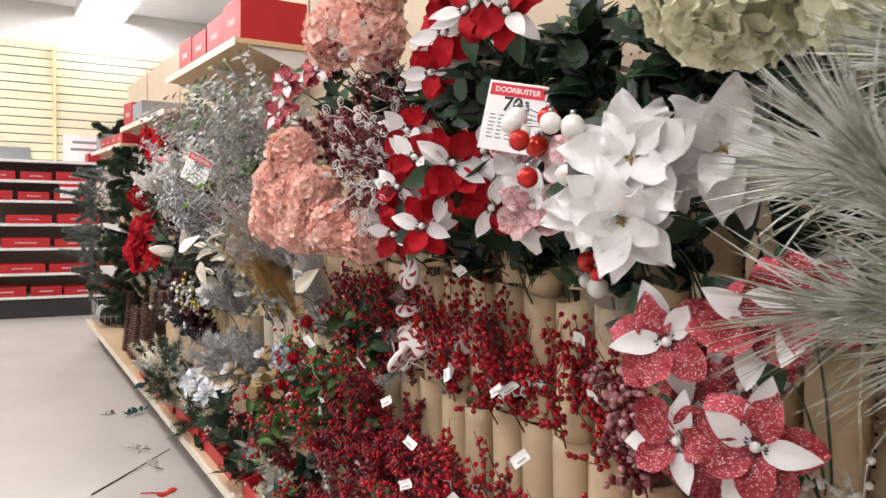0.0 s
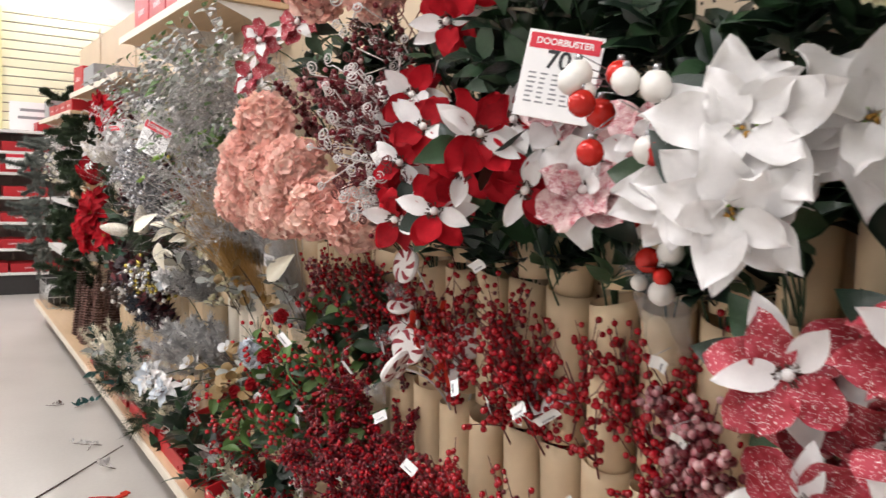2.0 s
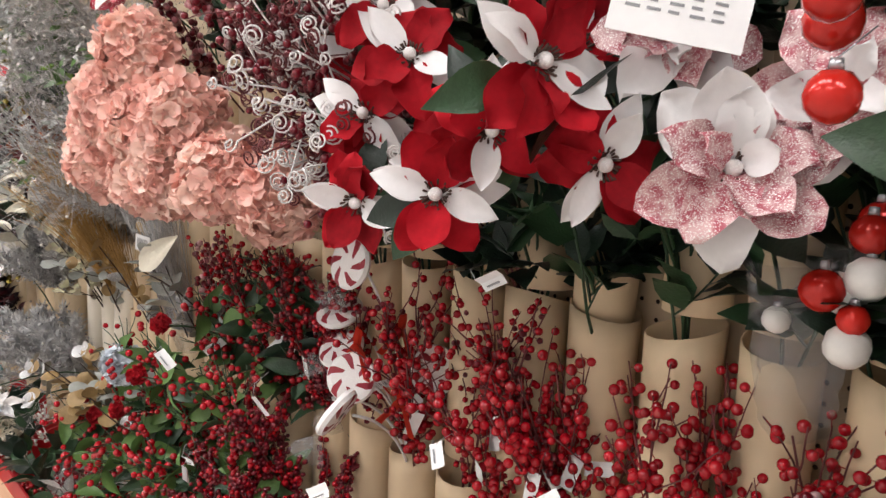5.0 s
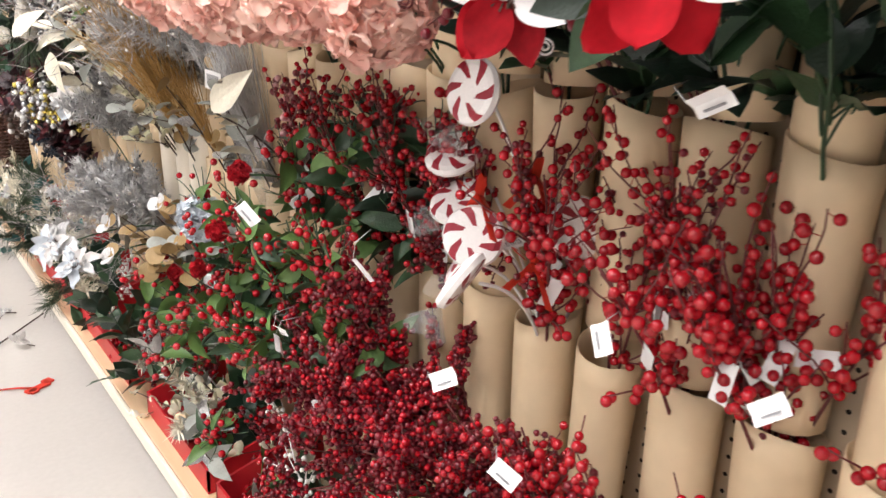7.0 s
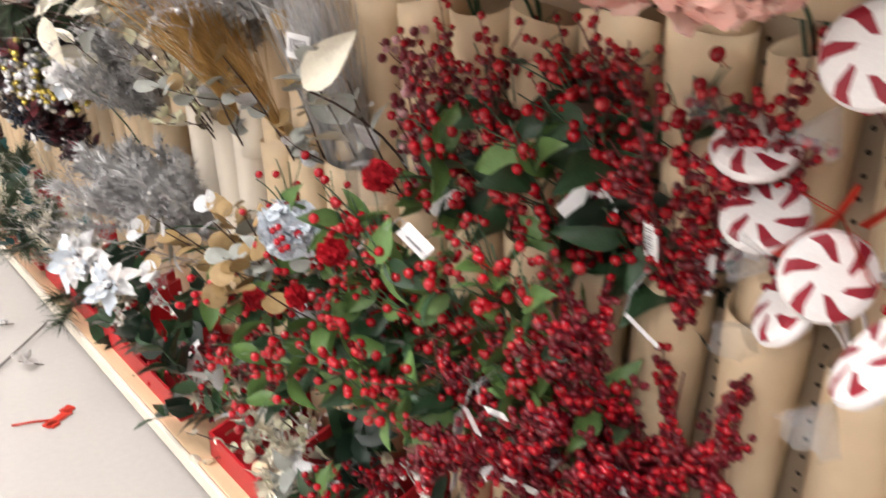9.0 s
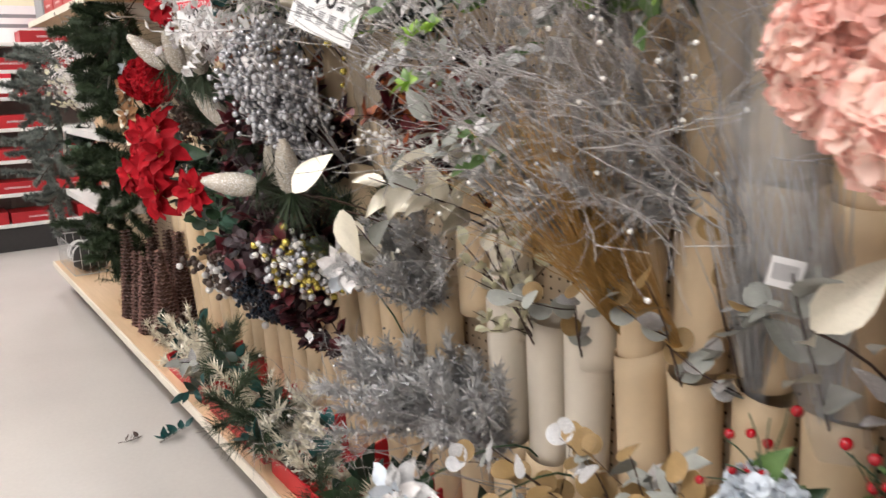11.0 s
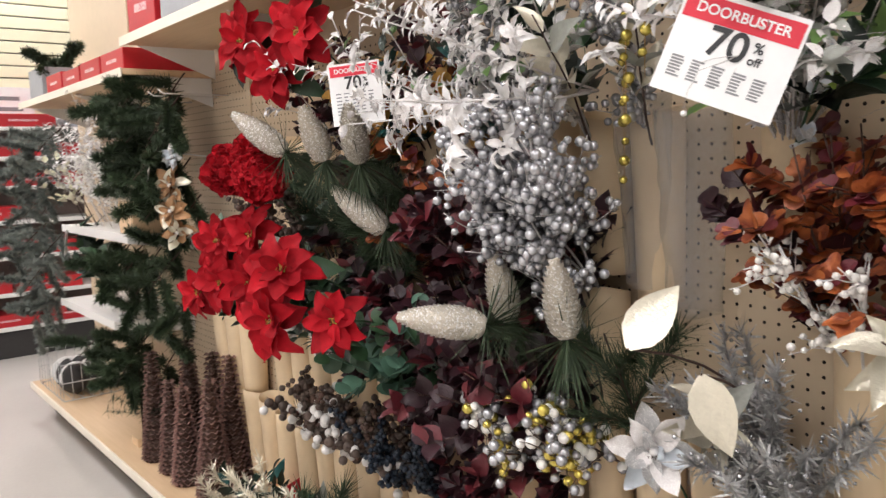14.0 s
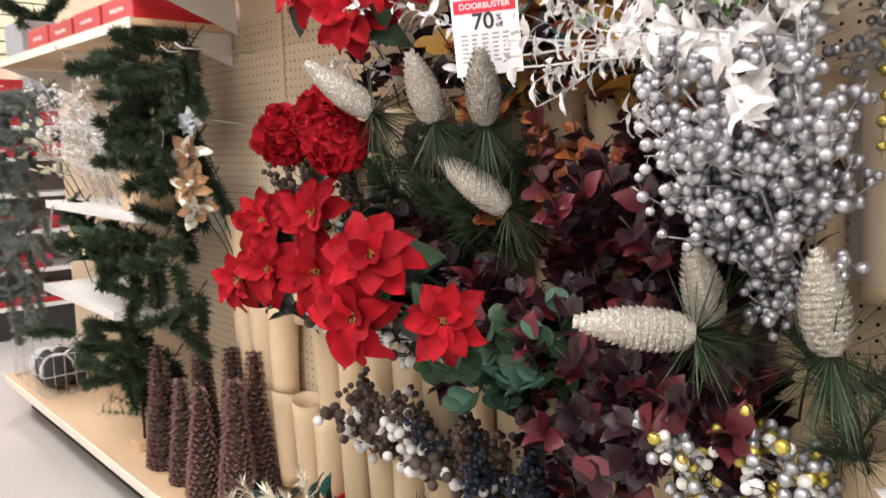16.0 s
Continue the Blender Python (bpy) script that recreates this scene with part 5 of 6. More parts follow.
def curl_pick(base, tip, seed):
    r = random.Random(seed)
    d = Vector(tip) - Vector(base)
    t = thing("curl_spray", Matrix.Translation(base), "white glitter wire curls with small red berries", "artificial stem", "curled wire sprays")
    part("stem", Geo().tube([p - Vector(base) for p in curve_stem(base, tip, 0.3)], 0.002, 0.0015), RED_TWIG, t)
    for k in range(17):
        q = d * r.uniform(0.55, 0.98)
        v = (Vector((r.uniform(-0.8, -0.1), r.uniform(-0.8, 0.8), r.uniform(-0.4, 0.8)))).normalized()
        ln = r.uniform(0.06, 0.13)
        pts = wander(q, v, ln, 6, r, 0.25)
        e, R = pts[-1], r.uniform(0.008, 0.0165)
        M = facing(e, (-0.8, -0.5 + r.uniform(-.4, .4), r.uniform(-.4, .4)), r.uniform(0, 360))
        for i in range(26):
            a = i * 0.55
            rr = R * (1 - i / 30)
            pts.append(M @ Vector((R - rr * math.cos(a), rr * math.sin(a), i * 0.0004)))
        part("curl", Geo().tube(pts, 0.0015, 0.0012, 5), WHITE_TWIG if k % 3 else RED_TWIG, t)
    for k in range(7):
        q = d * r.uniform(0.6, 1)
        tw = wander(q, (r.uniform(-0.8, 0), r.uniform(-0.7, 0.7), r.uniform(-0.3, 0.7)), 0.09, 5, r, 0.3)
        w = part("twig", Geo().tube(tw, 0.0011, 0.0009, 4), RED_TWIG, t)
        g = Geo()
        for i in range(5):
            g.ball(tw[1 + i] + Vector((r.uniform(-.008, .008), r.uniform(-.008, .008), r.uniform(-.008, .008))), 0.0058)
        tagged(part("berry_cluster", g, DARK_BERRY, w), kind="stuff")


for i, tip in enumerate([(0.65, 2.98, 1.5), (0.66, 2.88, 1.46), (0.65, 2.92, 1.41), (0.67, 2.98, 1.58), (0.66, 3.0, 1.76), (0.68, 2.86, 1.53), (0.68, 2.86, 1.4), (0.64, 3.0, 1.45), (0.64, 2.95, 1.5), (0.65, 2.9, 1.55), (0.65, 3.06, 1.53), (0.65, 2.88, 1.76)]):
    curl_pick(mouth(3, tip[1] - 0.1), tip, 200 + i)
scatter("frostberry", 4, (3.15, 3.6), (1.6, 1.75), (0.62, 0.72), 4)
for i, p in enumerate([(0.66, 3.5, 1.7), (0.68, 3.62, 1.62), (0.68, 3.3, 1.72)]):
    poinsettia(p, 0.06, (-0.8, -0.5, 0.2), "frost", 240 + i, 4)

# ---- peppermint sweets ----
def mint_mesh():
    g, n = Geo(), 48
    R, T = 0.042, 0.009
    prof = [(0.0, T), (0.35, T), (0.75, T * 0.95), (0.93, T * 0.7), (1.0, 0.0)]
    for side in (1, -1):
        for k in range(len(prof) - 1):
            (a0, z0), (a1, z1) = prof[k], prof[k + 1]
            for j in range(n):
                def pt(a, z, j2):
                    th = 2 * math.pi * j2 / n + 0.9 * a
                    return (R * a * math.cos(th), R * a * math.sin(th), side * z)
                V = [pt(a0, z0, j), pt(a1, z1, j), pt(a1, z1, j + 1), pt(a0, z0, j + 1)]
                red = (j % 8) < 3 and 0 < k < 3
                g.add(V, [(0, 1, 2), (0, 2, 3)] if side > 0 else [(0, 2, 1), (0, 3, 2)], 1 if red else 0)
    return g.mesh("sweet", [CANDY_WHITE, CANDY_RED])


def wrap_mesh():
    g, r, n = Geo(), random.Random(2), 14
    V = [(0, 0, 0)] + [(0.028 * math.cos(a) * r.uniform(0.7, 1.2), 0.028 * math.sin(a) * r.uniform(0.5, 1.0), 0.04 + r.uniform(-0.008, 0.01)) for a in [i * 2 * math.pi / n for i in range(n)]]
    return g.add(V, [(0, i, i % n + 1) for i in range(1, n + 1)]).mesh("film_twist", FILM)


MINT, TWIST = mint_mesh(), wrap_mesh()
mb = mouth(2, 2.96)
mint_bunch = [((0.846, 3.014, 0.977), (-0.75, -0.6, 0.25)), ((0.824, 3.004, 1.167), (-1, -0.1, 0.2)), ((0.88, 3.094, 1.002), (-0.6, -0.1, 0.75)), ((0.89, 3.12, 1.062), (-0.5, -0.2, 0.8)), ((0.767, 2.939, 0.956), (-0.4, 0.7, 0.5)),
              ((0.86, 3.05, 0.93), (-0.5, 0.5, 0.4)), ((0.94, 2.92, 1.0), (-0.3, -0.8, 0.2))]
bunch = thing("peppermint_bunch", Matrix.Translation(mb), "bunch of red and white swirl peppermint picks with red bows", "ornament")
for p, w in mint_bunch:
    q = Vector(p) - mb
    s = hang("sweet", MINT, bunch, facing(q, w, rp.uniform(0, 360)), "white sweet with red swirls")
    part("stick", Geo().tube(bezier((0, 0, 0), q * 0.5 + Vector((0.05, 0, 0.05)), q + Vector((0.03, 0, -0.01))), 0.0026), CANDY_WHITE, bunch, "thin white stick")
    hang("film_twist", TWIST, s, pose(0.04, 0, 0, 0, 90, 0))
for p in ((0.86, 3.02, 1.03), (0.9, 2.95, 0.95), (0.91, 2.97, 1.06)):
    g = Geo()
    for k in range(4):
        a = k * 1.6 + 0.4
        loop = [Vector((0, 0.03 * math.sin(u) * math.cos(a), 0.03 * math.sin(u) * math.sin(a))) * (1 - math.cos(u)) * 0.9 + Vector((-0.012 * math.sin(u), 0, 0)) for u in [i * math.pi / 7 for i in range(8)]] + [Vector((-0.01, 0.06 * math.cos(a + 0.4), -0.05))]
        P = [v for v in loop]
        V = [w for v in P for w in (v + Vector((-0.005, 0, 0.003)), v + Vector((0.005, 0, -0.003)))]
        g.add([tuple(v) for v in V], [f for i in range(len(P) - 1) for f in ((2 * i, 2 * i + 1, 2 * i + 3), (2 * i, 2 * i + 3, 2 * i + 2))])
    part("bow", g, RIBBON, bunch, "sheer red ribbon bow", Matrix.Translation(Vector(p) - mb))

# ---- berry stems ----
scatter("red", 11, (2.2, 2.98), (1.1, 1.22), (0.85, 0.95), 2)
scatter("red", 5, (2.3, 2.95), (1.0, 1.1), (0.78, 0.86), 2)
scatter("slim", 4, (2.6, 3.02), (1.05, 1.2), (0.84, 0.95), 2)
scatter("dark", 18, (2.75, 3.5), (0.6, 0.86), (0.64, 0.82), 1)
scatter("dark", 6, (2.8, 3.4), (0.45, 0.6), (0.62, 0.74), 1)
scatter("dark", 8, (2.75, 3.2), (0.62, 0.84), (0.72, 0.84), 1)
scatter("red", 9, (2.3, 2.9), (0.68, 0.84), (0.70, 0.82), 1)
scatter("slim", 6, (2.4, 2.95), (0.66, 0.8), (0.7, 0.8), 1)
scatter("slim", 9, (3.06, 3.62), (1.02, 1.18), (0.88, 0.95), 2)
scatter("holly", 4, (3.2, 3.75), (0.98, 1.12), (0.82, 0.92), 2)
scatter("tall_holly", 5, (3.14, 3.55), (1.02, 1.16), (0.86, 0.94), 2)
scatter("holly", 8, (3.4, 4.0), (0.64, 0.86), (0.6, 0.76), 1)
scatter("disc", 3, (3.75, 4.05), (0.72, 0.92), (0.66, 0.78), 1)
scatter("greyleaf", 3, (3.7, 4.05), (0.75, 0.98), (0.7, 0.82), 1)
scatter("holly", 5, (3.6, 4.15), (0.5, 0.7), (0.6, 0.72), 1)
scatter("holly", 7, (3.25, 3.9), (0.76, 0.95), (0.74, 0.86), 1)
scatter("dark", 1, (3.1, 3.45), (0.92, 1.08), (0.86, 0.92), 2)
scatter("long_holly", 8, (3.22, 3.85), (0.86, 0.96), (0.72, 0.84), 1)
scatter("long_dark", 2, (3.08, 3.45), (0.88, 0.98), (0.74, 0.86), 1)
scatter("dark", 4, (3.1, 3.45), (0.82, 0.98), (0.76, 0.88), 1)
scatter("holly", 4, (2.75, 3.05), (0.56, 0.66), (0.64, 0.72), 1)
for y, z in ((3.52, 0.97), (3.64, 0.83), (3.75, 0.72), (3.9, 0.66)):
    hydrangea((0.74, y, z), 0.013, RED_CLOTH, "small deep red pompom flower on a stem", int(y * 100), 1 if z < 0.9 else 2, 9, "pompom_stem", 0.026)

# ---- silver, gold and grey bay ----
blue = hydrangea((0.78, 3.827, 0.80), 0.034, BLUE_PALE, "pale blue frosted flower head with small red berries", 350, 1, 14, "frosted_bloom", 0.022)
for k in range(7):
    part("berry", Geo().ball((0, 0, 0), 0.0062), BERRY, blue, "glossy red berry", Matrix.Translation(Vector((0.735, 3.79, 0.80)) - Vector(mouth(1, 3.877)) + Vector((0.004 * (k % 3), 0.011 * math.cos(k * 2.4) * (k ** 0.5), 0.011 * math.sin(k * 2.4) * (k ** 0.5)))))
scatter("disc", 5, (3.95, 4.3), (0.66, 0.9), (0.62, 0.8), 1)
scatter("disc", 3, (3.95, 4.3), (0.95, 1.05), (0.82, 0.9), 2)
for tip in ((0.84, 3.84, 1.06),):
    lay("magnolia", tip, 2)
lay("greyleaf", (0.85, 3.75, 1.08), 2)
scatter("frostberry", 2, (3.6, 3.75), (1.08, 1.15), (0.9, 0.94), 2)
lay("wheat", (0.74, 4.34, 1.34), base=(0.9, 4.04, 0.9))
lay("wheat", (0.66, 4.18, 1.36), base=(0.86, 4.14, 0.92))
for i in range(3):
    lay("strand", (0.82, 3.86 + 0.05 * i, 1.36), 2)


def sleeve(base, tip, R, labelled=False):
    t = thing("clear_sleeve", Matrix.Translation(base), "crinkled clear plastic sleeve round a grey stem", "packaging", "clear sleeves")
    d = Vector(tip) - Vector(base)
    r, n, m = random.Random(int(base[1] * 100)), 18, 12
    V = []
    A = facing((0, 0, 0), d)
    for i in range(m + 1):
        s = i / m
        for j in range(n):
            a = 2 * math.pi * j / n
            rr = R * (0.7 + 0.35 * s) * (1 + 0.2 * math.sin(3 * a + 1.5 * s) + r.uniform(-0.09, 0.09))
            V.append(tuple(A @ Vector((rr * math.cos(a), rr * math.sin(a) * 0.6, d.length * s))))
    F = [f for i in range(m) for j in range(n) for f in (((i * n + j), i * n + (j + 1) % n, (i + 1) * n + (j + 1) % n), (i * n + j, (i + 1) * n + (j + 1) % n, (i + 1) * n + j))]
    part("film", Geo().add(V, F), FILM, t)
    if not labelled:
        return
    lb = part("paper_label", Geo().box((-0.02, -0.0008, -0.02), (0.02, 0.0008, 0.02)), WHITE_PAPER, t, "white barcode label", Matrix.Translation(d * 0.55) @ pose(-R * 0.85, -0.02, 0, 10, 10, -60), False)
    g = Geo()
    for i in range(10):
        g.box((-0.015 + i * 0.003, -0.0014, -0.01), (-0.0135 + i * 0.003, -0.001, 0.012))
    part("print_bars", g, PRINT_GREY, lb, "", None, False)


sleeve((0.95, 4.3, 1.08), (0.87, 4.28, 1.6), 0.07, True)
sleeve((0.97, 4.97, 1.08), (0.92, 4.95, 1.43), 0.06)
sleeve((0.96, 5.06, 1.12), (0.92, 5.05, 1.46), 0.05)
sleeve((0.95, 3.82, 0.82), (0.84, 3.9, 1.3), 0.075, True)
sleeve((0.95, 3.9, 1.08), (0.84, 3.95, 1.5), 0.075)
sleeve((0.95, 2.36, 1.08), (0.86, 2.34, 1.28), 0.05)
scatter("greytwig", 8, (4.0, 4.5), (1.4, 1.75), (0.62, 0.86), 3)
scatter("greytwig", 5, (3.75, 4.2), (1.6, 1.85), (0.62, 0.8), 4)
scatter("silverplume", 4, (4.1, 4.32), (1.38, 1.5), (0.52, 0.6), 3)
scatter("bluepale", 2, (4.1, 4.3), (1.42, 1.52), (0.54, 0.6), 3)
scatter("lime", 3, (3.85, 4.3), (1.5, 1.72), (0.52, 0.6), 4)
scatter("greytwig", 4, (3.85, 4.4), (1.48, 1.7), (0.5, 0.62), 3)
scatter("bluepale", 4, (3.85, 4.5), (1.6, 1.8), (0.54, 0.64), 4)
scatter("white", 4, (4.8, 6.2), (1.72, 1.9), (0.56, 0.66), 4)
scatter("pearl", 5, (3.9, 4.8), (1.75, 1.95), (0.56, 0.66), 4)
scatter("lime", 4, (3.9, 4.8), (1.75, 1.92), (0.58, 0.68), 4)
scatter("white", 4, (4.2, 5.0), (1.66, 1.85), (0.56, 0.66), 4)
scatter("greytwig", 5, (3.9, 4.9), (1.75, 1.95), (0.6, 0.72), 4)
scatter("pearl", 5, (3.8, 4.5), (1.6, 1.85), (0.6, 0.72), 4)
scatter("longtwig", 9, (4.0, 4.36), (1.48, 1.85), (0.46, 0.58), 3)
scatter("silverplume", 3, (4.1, 4.4), (1.45, 1.62), (0.52, 0.62), 3)
scatter("frosteuca", 16, (3.9, 4.75), (1.72, 2.02), (0.5, 0.64), 4)
scatter("frosteuca", 6, (4.6, 5.6), (1.7, 1.92), (0.54, 0.66), 4)
for tip in ((0.56, 4.3, 1.49), (0.57, 4.33, 1.44), (0.55, 4.28, 1.55)):
    lay("frosteuca", tip, 3)
for tip in ((0.5, 4.2, 1.5), (0.48, 4.16, 1.36), (0.52, 4.267, 1.38), (0.5, 4.06, 1.78)):
    lay("limetip", tip, 3)
for tip in ((0.78, 4.4, 1.2), (0.75, 4.46, 1.16), (0.76, 4.5, 1.24), (0.74, 4.56, 1.14)):
    lay("magnolia", tip, 3)
for tip in ((0.83, 4.43, 1.1), (0.8, 4.39, 0.98)):
    lay("goldbloom", tip, 2)
scatter("silverplume", 3, (4.66, 4.9), (1.0, 1.15), (0.74, 0.84), 2)
scatter("silverplume", 4, (4.5, 4.8), (0.74, 0.86), (0.72, 0.8), 1)
scatter("silverplume", 7, (4.5, 4.95), (0.66, 0.9), (0.64, 0.76), 1)
scatter("magnolia", 1, (4.65, 4.8), (1.02, 1.16), (0.66, 0.8), 2)
scatter("pearl", 2, (4.5, 4.85), (1.35, 1.55), (0.64, 0.74), 3)
scatter("goldbloom", 2, (4.36, 4.5), (0.98, 1.08), (0.8, 0.86), 2)
scatter("burg", 2, (5.12, 5.3), (0.92, 1.08), (0.72, 0.82), 2)
scatter("pearl", 4, (4.0, 5.5), (1.85, 2.03), (0.6, 0.7), 4)
scatter("greens", 3, (4.1, 5.6), (1.8, 1.98), (0.64, 0.74), 4)
scatter("white", 2, (4.6, 5.5), (1.8, 1.95), (0.6, 0.7), 4)
poinsettia((0.78, 4.915, 0.9), 0.074, (-0.8, -0.5, 0.2), "silver", 301, 1)
poinsettia((0.60, 4.42, 0.60), 0.07, (-0.7, -0.5, 0.5), "silver", 302, 1)
poinsettia((0.62, 4.3, 0.58), 0.06, (-0.7, -0.5, 0.5), "silver", 303, 1)
scatter("greytwig", 3, (4.4, 5.0), (0.55, 0.7), (0.62, 0.7), 1)
for tip in ((0.70, 5.1, 0.92), (0.74, 5.22, 0.88), (0.71, 5.15, 0.94), (0.67, 5.05, 0.9), (0.73, 5.28, 0.9), (0.68, 5.18, 0.86)):
    lay("goldball", tip, 2)
big = blade("leaf", PALE_GOLD, L=0.12, W=0.06, curl=-0.12, cup=0.18, seed=2)
for p, w, s in (((0.80, 3.79, 1.03), (-0.85, -0.5, 0.2), -40), ((0.63, 4.85, 1.10), (-0.7, -0.5, 0.5), -35), ((0.71, 4.79, 1.06), (-0.85, -0.45, 0.1), 200)):
    b0 = mouth(2, p[1] - 0.1)
    t, d = stem_thing("magnolia_leaf", b0, p, "large pale gold metallic magnolia leaf", "leaf", "large gold leaves", BROWN)
    hang("leaf_blade", big, t, facing(Vector(p) - b0, w, s))


# ---- glitter cones with pine ----
def cone_pick(p, way, L, seed, row):
    base = mouth(row, p[1] + 0.1)
    t, d = stem_thing("glitter_cone_pick", base, p, "champagne glitter pinecone pick with green needles", "ornament", "glitter cone picks", BROWN)
    hang("pinecone", cone_mesh(0.15, 0.031, CHAMP, CHAMP, 17, 16, 0.0145) if L > 0.12 else cone_mesh(0.118, 0.03, CHAMP, CHAMP, 14, 16, 0.0145), t, facing(d, way, seed * 40))
    g, r = Geo(), random.Random(seed)
    w = Vector(way).normalized()
    for i in range(150):
        v = (-w * r.uniform(0.1, 1.0) + Vector((r.gauss(0, .42), r.gauss(0, .42), r.gauss(0, .42)))).normalized() * r.uniform(0.06, 0.13)
        s = v.cross(Vector((r.random(), r.random(), 1))).normalized() * 0.0009
        g.add([d - s, d + s, d + v * 0.7 + s, d + v * 0.7 - s, d + v], [(0, 1, 2), (0, 2, 3), (3, 2, 4)])
    tagged(part("needles", g, NEEDLE, t), kind="stuff")


for i, (p, w, L, row) in enumerate([((0.68, 5.184, 1.075), (-0.6, 0.8, 0.08), 0.14, 2), ((0.70, 5.02, 1.075), (-0.05, 0.15, 1), 0.12, 2), ((0.75, 5.2, 1.07), (-0.1, 0.2, 1), 0.12, 2), ((0.68, 5.867, 1.388), (-0.6, 0.75, 0.72), 0.14, 3),
                                    ((0.68, 5.69, 1.366), (-0.35, 0.1, 0.95), 0.12, 3), ((0.7, 5.585, 1.36), (-0.3, -0.2, 0.9), 0.12, 3), ((0.77, 5.6, 1.211), (-0.45, 0.85, 0.7), 0.14, 3)]):
    cone_pick(p, w, L, i, row)
scatter("pine", 3, (5.6, 6.0), (1.3, 1.45), (0.8, 0.88), 3)
scatter("pine", 1, (5.0, 5.1), (1.05, 1.12), (0.76, 0.86), 2)

# ---- copper, silver pearl and white sprays ----
scatter("orange", 8, (4.55, 4.8), (1.38, 1.64), (0.7, 0.84), 3)
scatter("burg", 2, (4.55, 4.85), (1.2, 1.45), (0.78, 0.88), 3)
scatter("pearl", 2, (4.55, 4.8), (1.2, 1.4), (0.66, 0.72), 3)
scatter("orange", 4, (5.3, 5.6), (1.35, 1.5), (0.72, 0.84), 3)
for tip in ((0.66, 5.16, 1.42), (0.68, 5.06, 1.4), (0.7, 5.22, 1.36), (0.66, 5.1, 1.3), (0.7, 5.12, 1.46), (0.7, 5.2, 1.28)):
    lay("silverball", tip, base=(0.9, 5.12, 1.12 if tip[2] > 1.35 else 1.0))
for tip in ((0.6, 5.42, 1.5), (0.56, 5.3, 1.46), (0.58, 5.08, 1.44), (0.6, 5.2, 1.56), (0.58, 5.5, 1.42)):
    lay("white", tip, base=(0.88, 5.1, 1.47))
scatter("silverball", 3, (5.0, 5.5), (1.68, 1.8), (0.68, 0.76), 4)
scatter("magnolia", 2, (4.9, 5.2), (1.62, 1.72), (0.68, 0.76), 4)
scatter("mustard", 4, (5.5, 5.8), (1.62, 1.72), (0.66, 0.78), 4)
scatter("teal", 4, (5.3, 5.7), (1.62, 1.75), (0.7, 0.8), 4)
scatter("burg", 5, (5.35, 6.25), (1.5, 1.8), (0.74, 0.88), 4)
scatter("burg", 5, (5.4, 6.1), (1.4, 1.6), (0.82, 0.92), 3)
scatter("greens", 4, (5.6, 6.5), (1.4, 1.7), (0.84, 0.92), 3)
scatter("burg", 5, (5.4, 6.1), (1.0, 1.2), (0.84, 0.92), 2)
scatter("burg", 6, (5.25, 5.5), (1.2, 1.5), (0.8, 0.88), 3)
scatter("burg", 11, (5.2, 5.8), (0.95, 1.15), (0.7, 0.86), 2)
scatter("burg", 4, (5.25, 5.6), (0.76, 0.9), (0.7, 0.8), 1)
scatter("burg", 10, (5.15, 5.45), (1.1, 1.4), (0.8, 0.9), 3)
scatter("burg", 8, (5.2, 5.5), (0.85, 1.12), (0.74, 0.86), 2)
scatter("pine", 2, (5.6, 5.9), (1.2, 1.34), (0.82, 0.88), 3)
scatter("euca", 8, (5.45, 5.72), (0.98, 1.16), (0.62, 0.72), 2)
scatter("navy", 5, (5.5, 5.9), (0.74, 0.86), (0.7, 0.8), 1)
scatter("greens", 5, (5.8, 6.5), (0.9, 1.1), (0.82, 0.92), 2)
scatter("brownpod", 7, (5.7, 6.25), (0.82, 0.98), (0.7, 0.82), 1)
scatter("cotton", 4, (5.8, 6.2), (0.78, 0.95), (0.66, 0.74), 1)
scatter("cotton", 2, (5.9, 6.3), (1.0, 1.15), (0.64, 0.7), 2)

# ---- strings of gold beads ----
for y, z0, z1, x in ((4.98, 1.72, 1.4, 0.8), (4.93, 1.72, 1.47, 0.78), (5.03, 1.72, 1.3, 0.86)):
    t = thing("bead_string", pose(x, y, z0), "string of small gold beads hanging from a peg hook", "ornament", "gold bead strings")
    part("cord", Geo().tube([(0, 0, 0), (0, 0, z1 - z0)], 0.0008, 0.0008, 4), WHEAT, t)
    part("peg_hook", Geo().tube([(0, 0, 0), (WALL_X - x, 0, 0)], 0.002), WIRE, t)
    for i in range(int((z0 - z1) / 0.032)):
        part("bead", Geo().ball((0, 0, 0), 0.0095 if i % 2 else 0.007), GOLD_BALL, t, "", pose(0.004 * math.sin(i * 2), 0.004 * math.cos(i * 3), -0.02 - i * 0.032))

# ---- red poinsettias ----
for i, (p, R, w) in enumerate([((0.62, 5.8, 1.125), 0.1, (-0.8, -0.5, 0.3)), ((0.61, 5.85, 1.0), 0.1, (-0.85, -0.4, 0.1)), ((0.68, 6.28, 1.04), 0.095, (-0.85, -0.4, 0.1)), ((0.7, 6.33, 1.15), 0.09, (-0.85, -0.4, 0.2)), ((0.66, 6.05, 1.06), 0.095, (-0.85, -0.4, 0.1)),
                               ((0.66, 5.65, 1.02), 0.08, (-0.8, -0.5, 0.1)), ((0.7, 6.12, 1.18), 0.09, (-0.85, -0.4, 0.2)), ((0.74, 6.0, 1.6), 0.1, (-0.85, -0.4, 0.1)), ((0.72, 6.14, 1.68), 0.1, (-0.85, -0.4, 0.1)), ((0.74, 5.88, 1.67), 0.1, (-0.85, -0.4, 0.1)),
                               ((0.66, 6.4, 1.0), 0.08, (-0.85, -0.4, 0.1))]):
    poinsettia(p, R, w, "red", 320 + i)
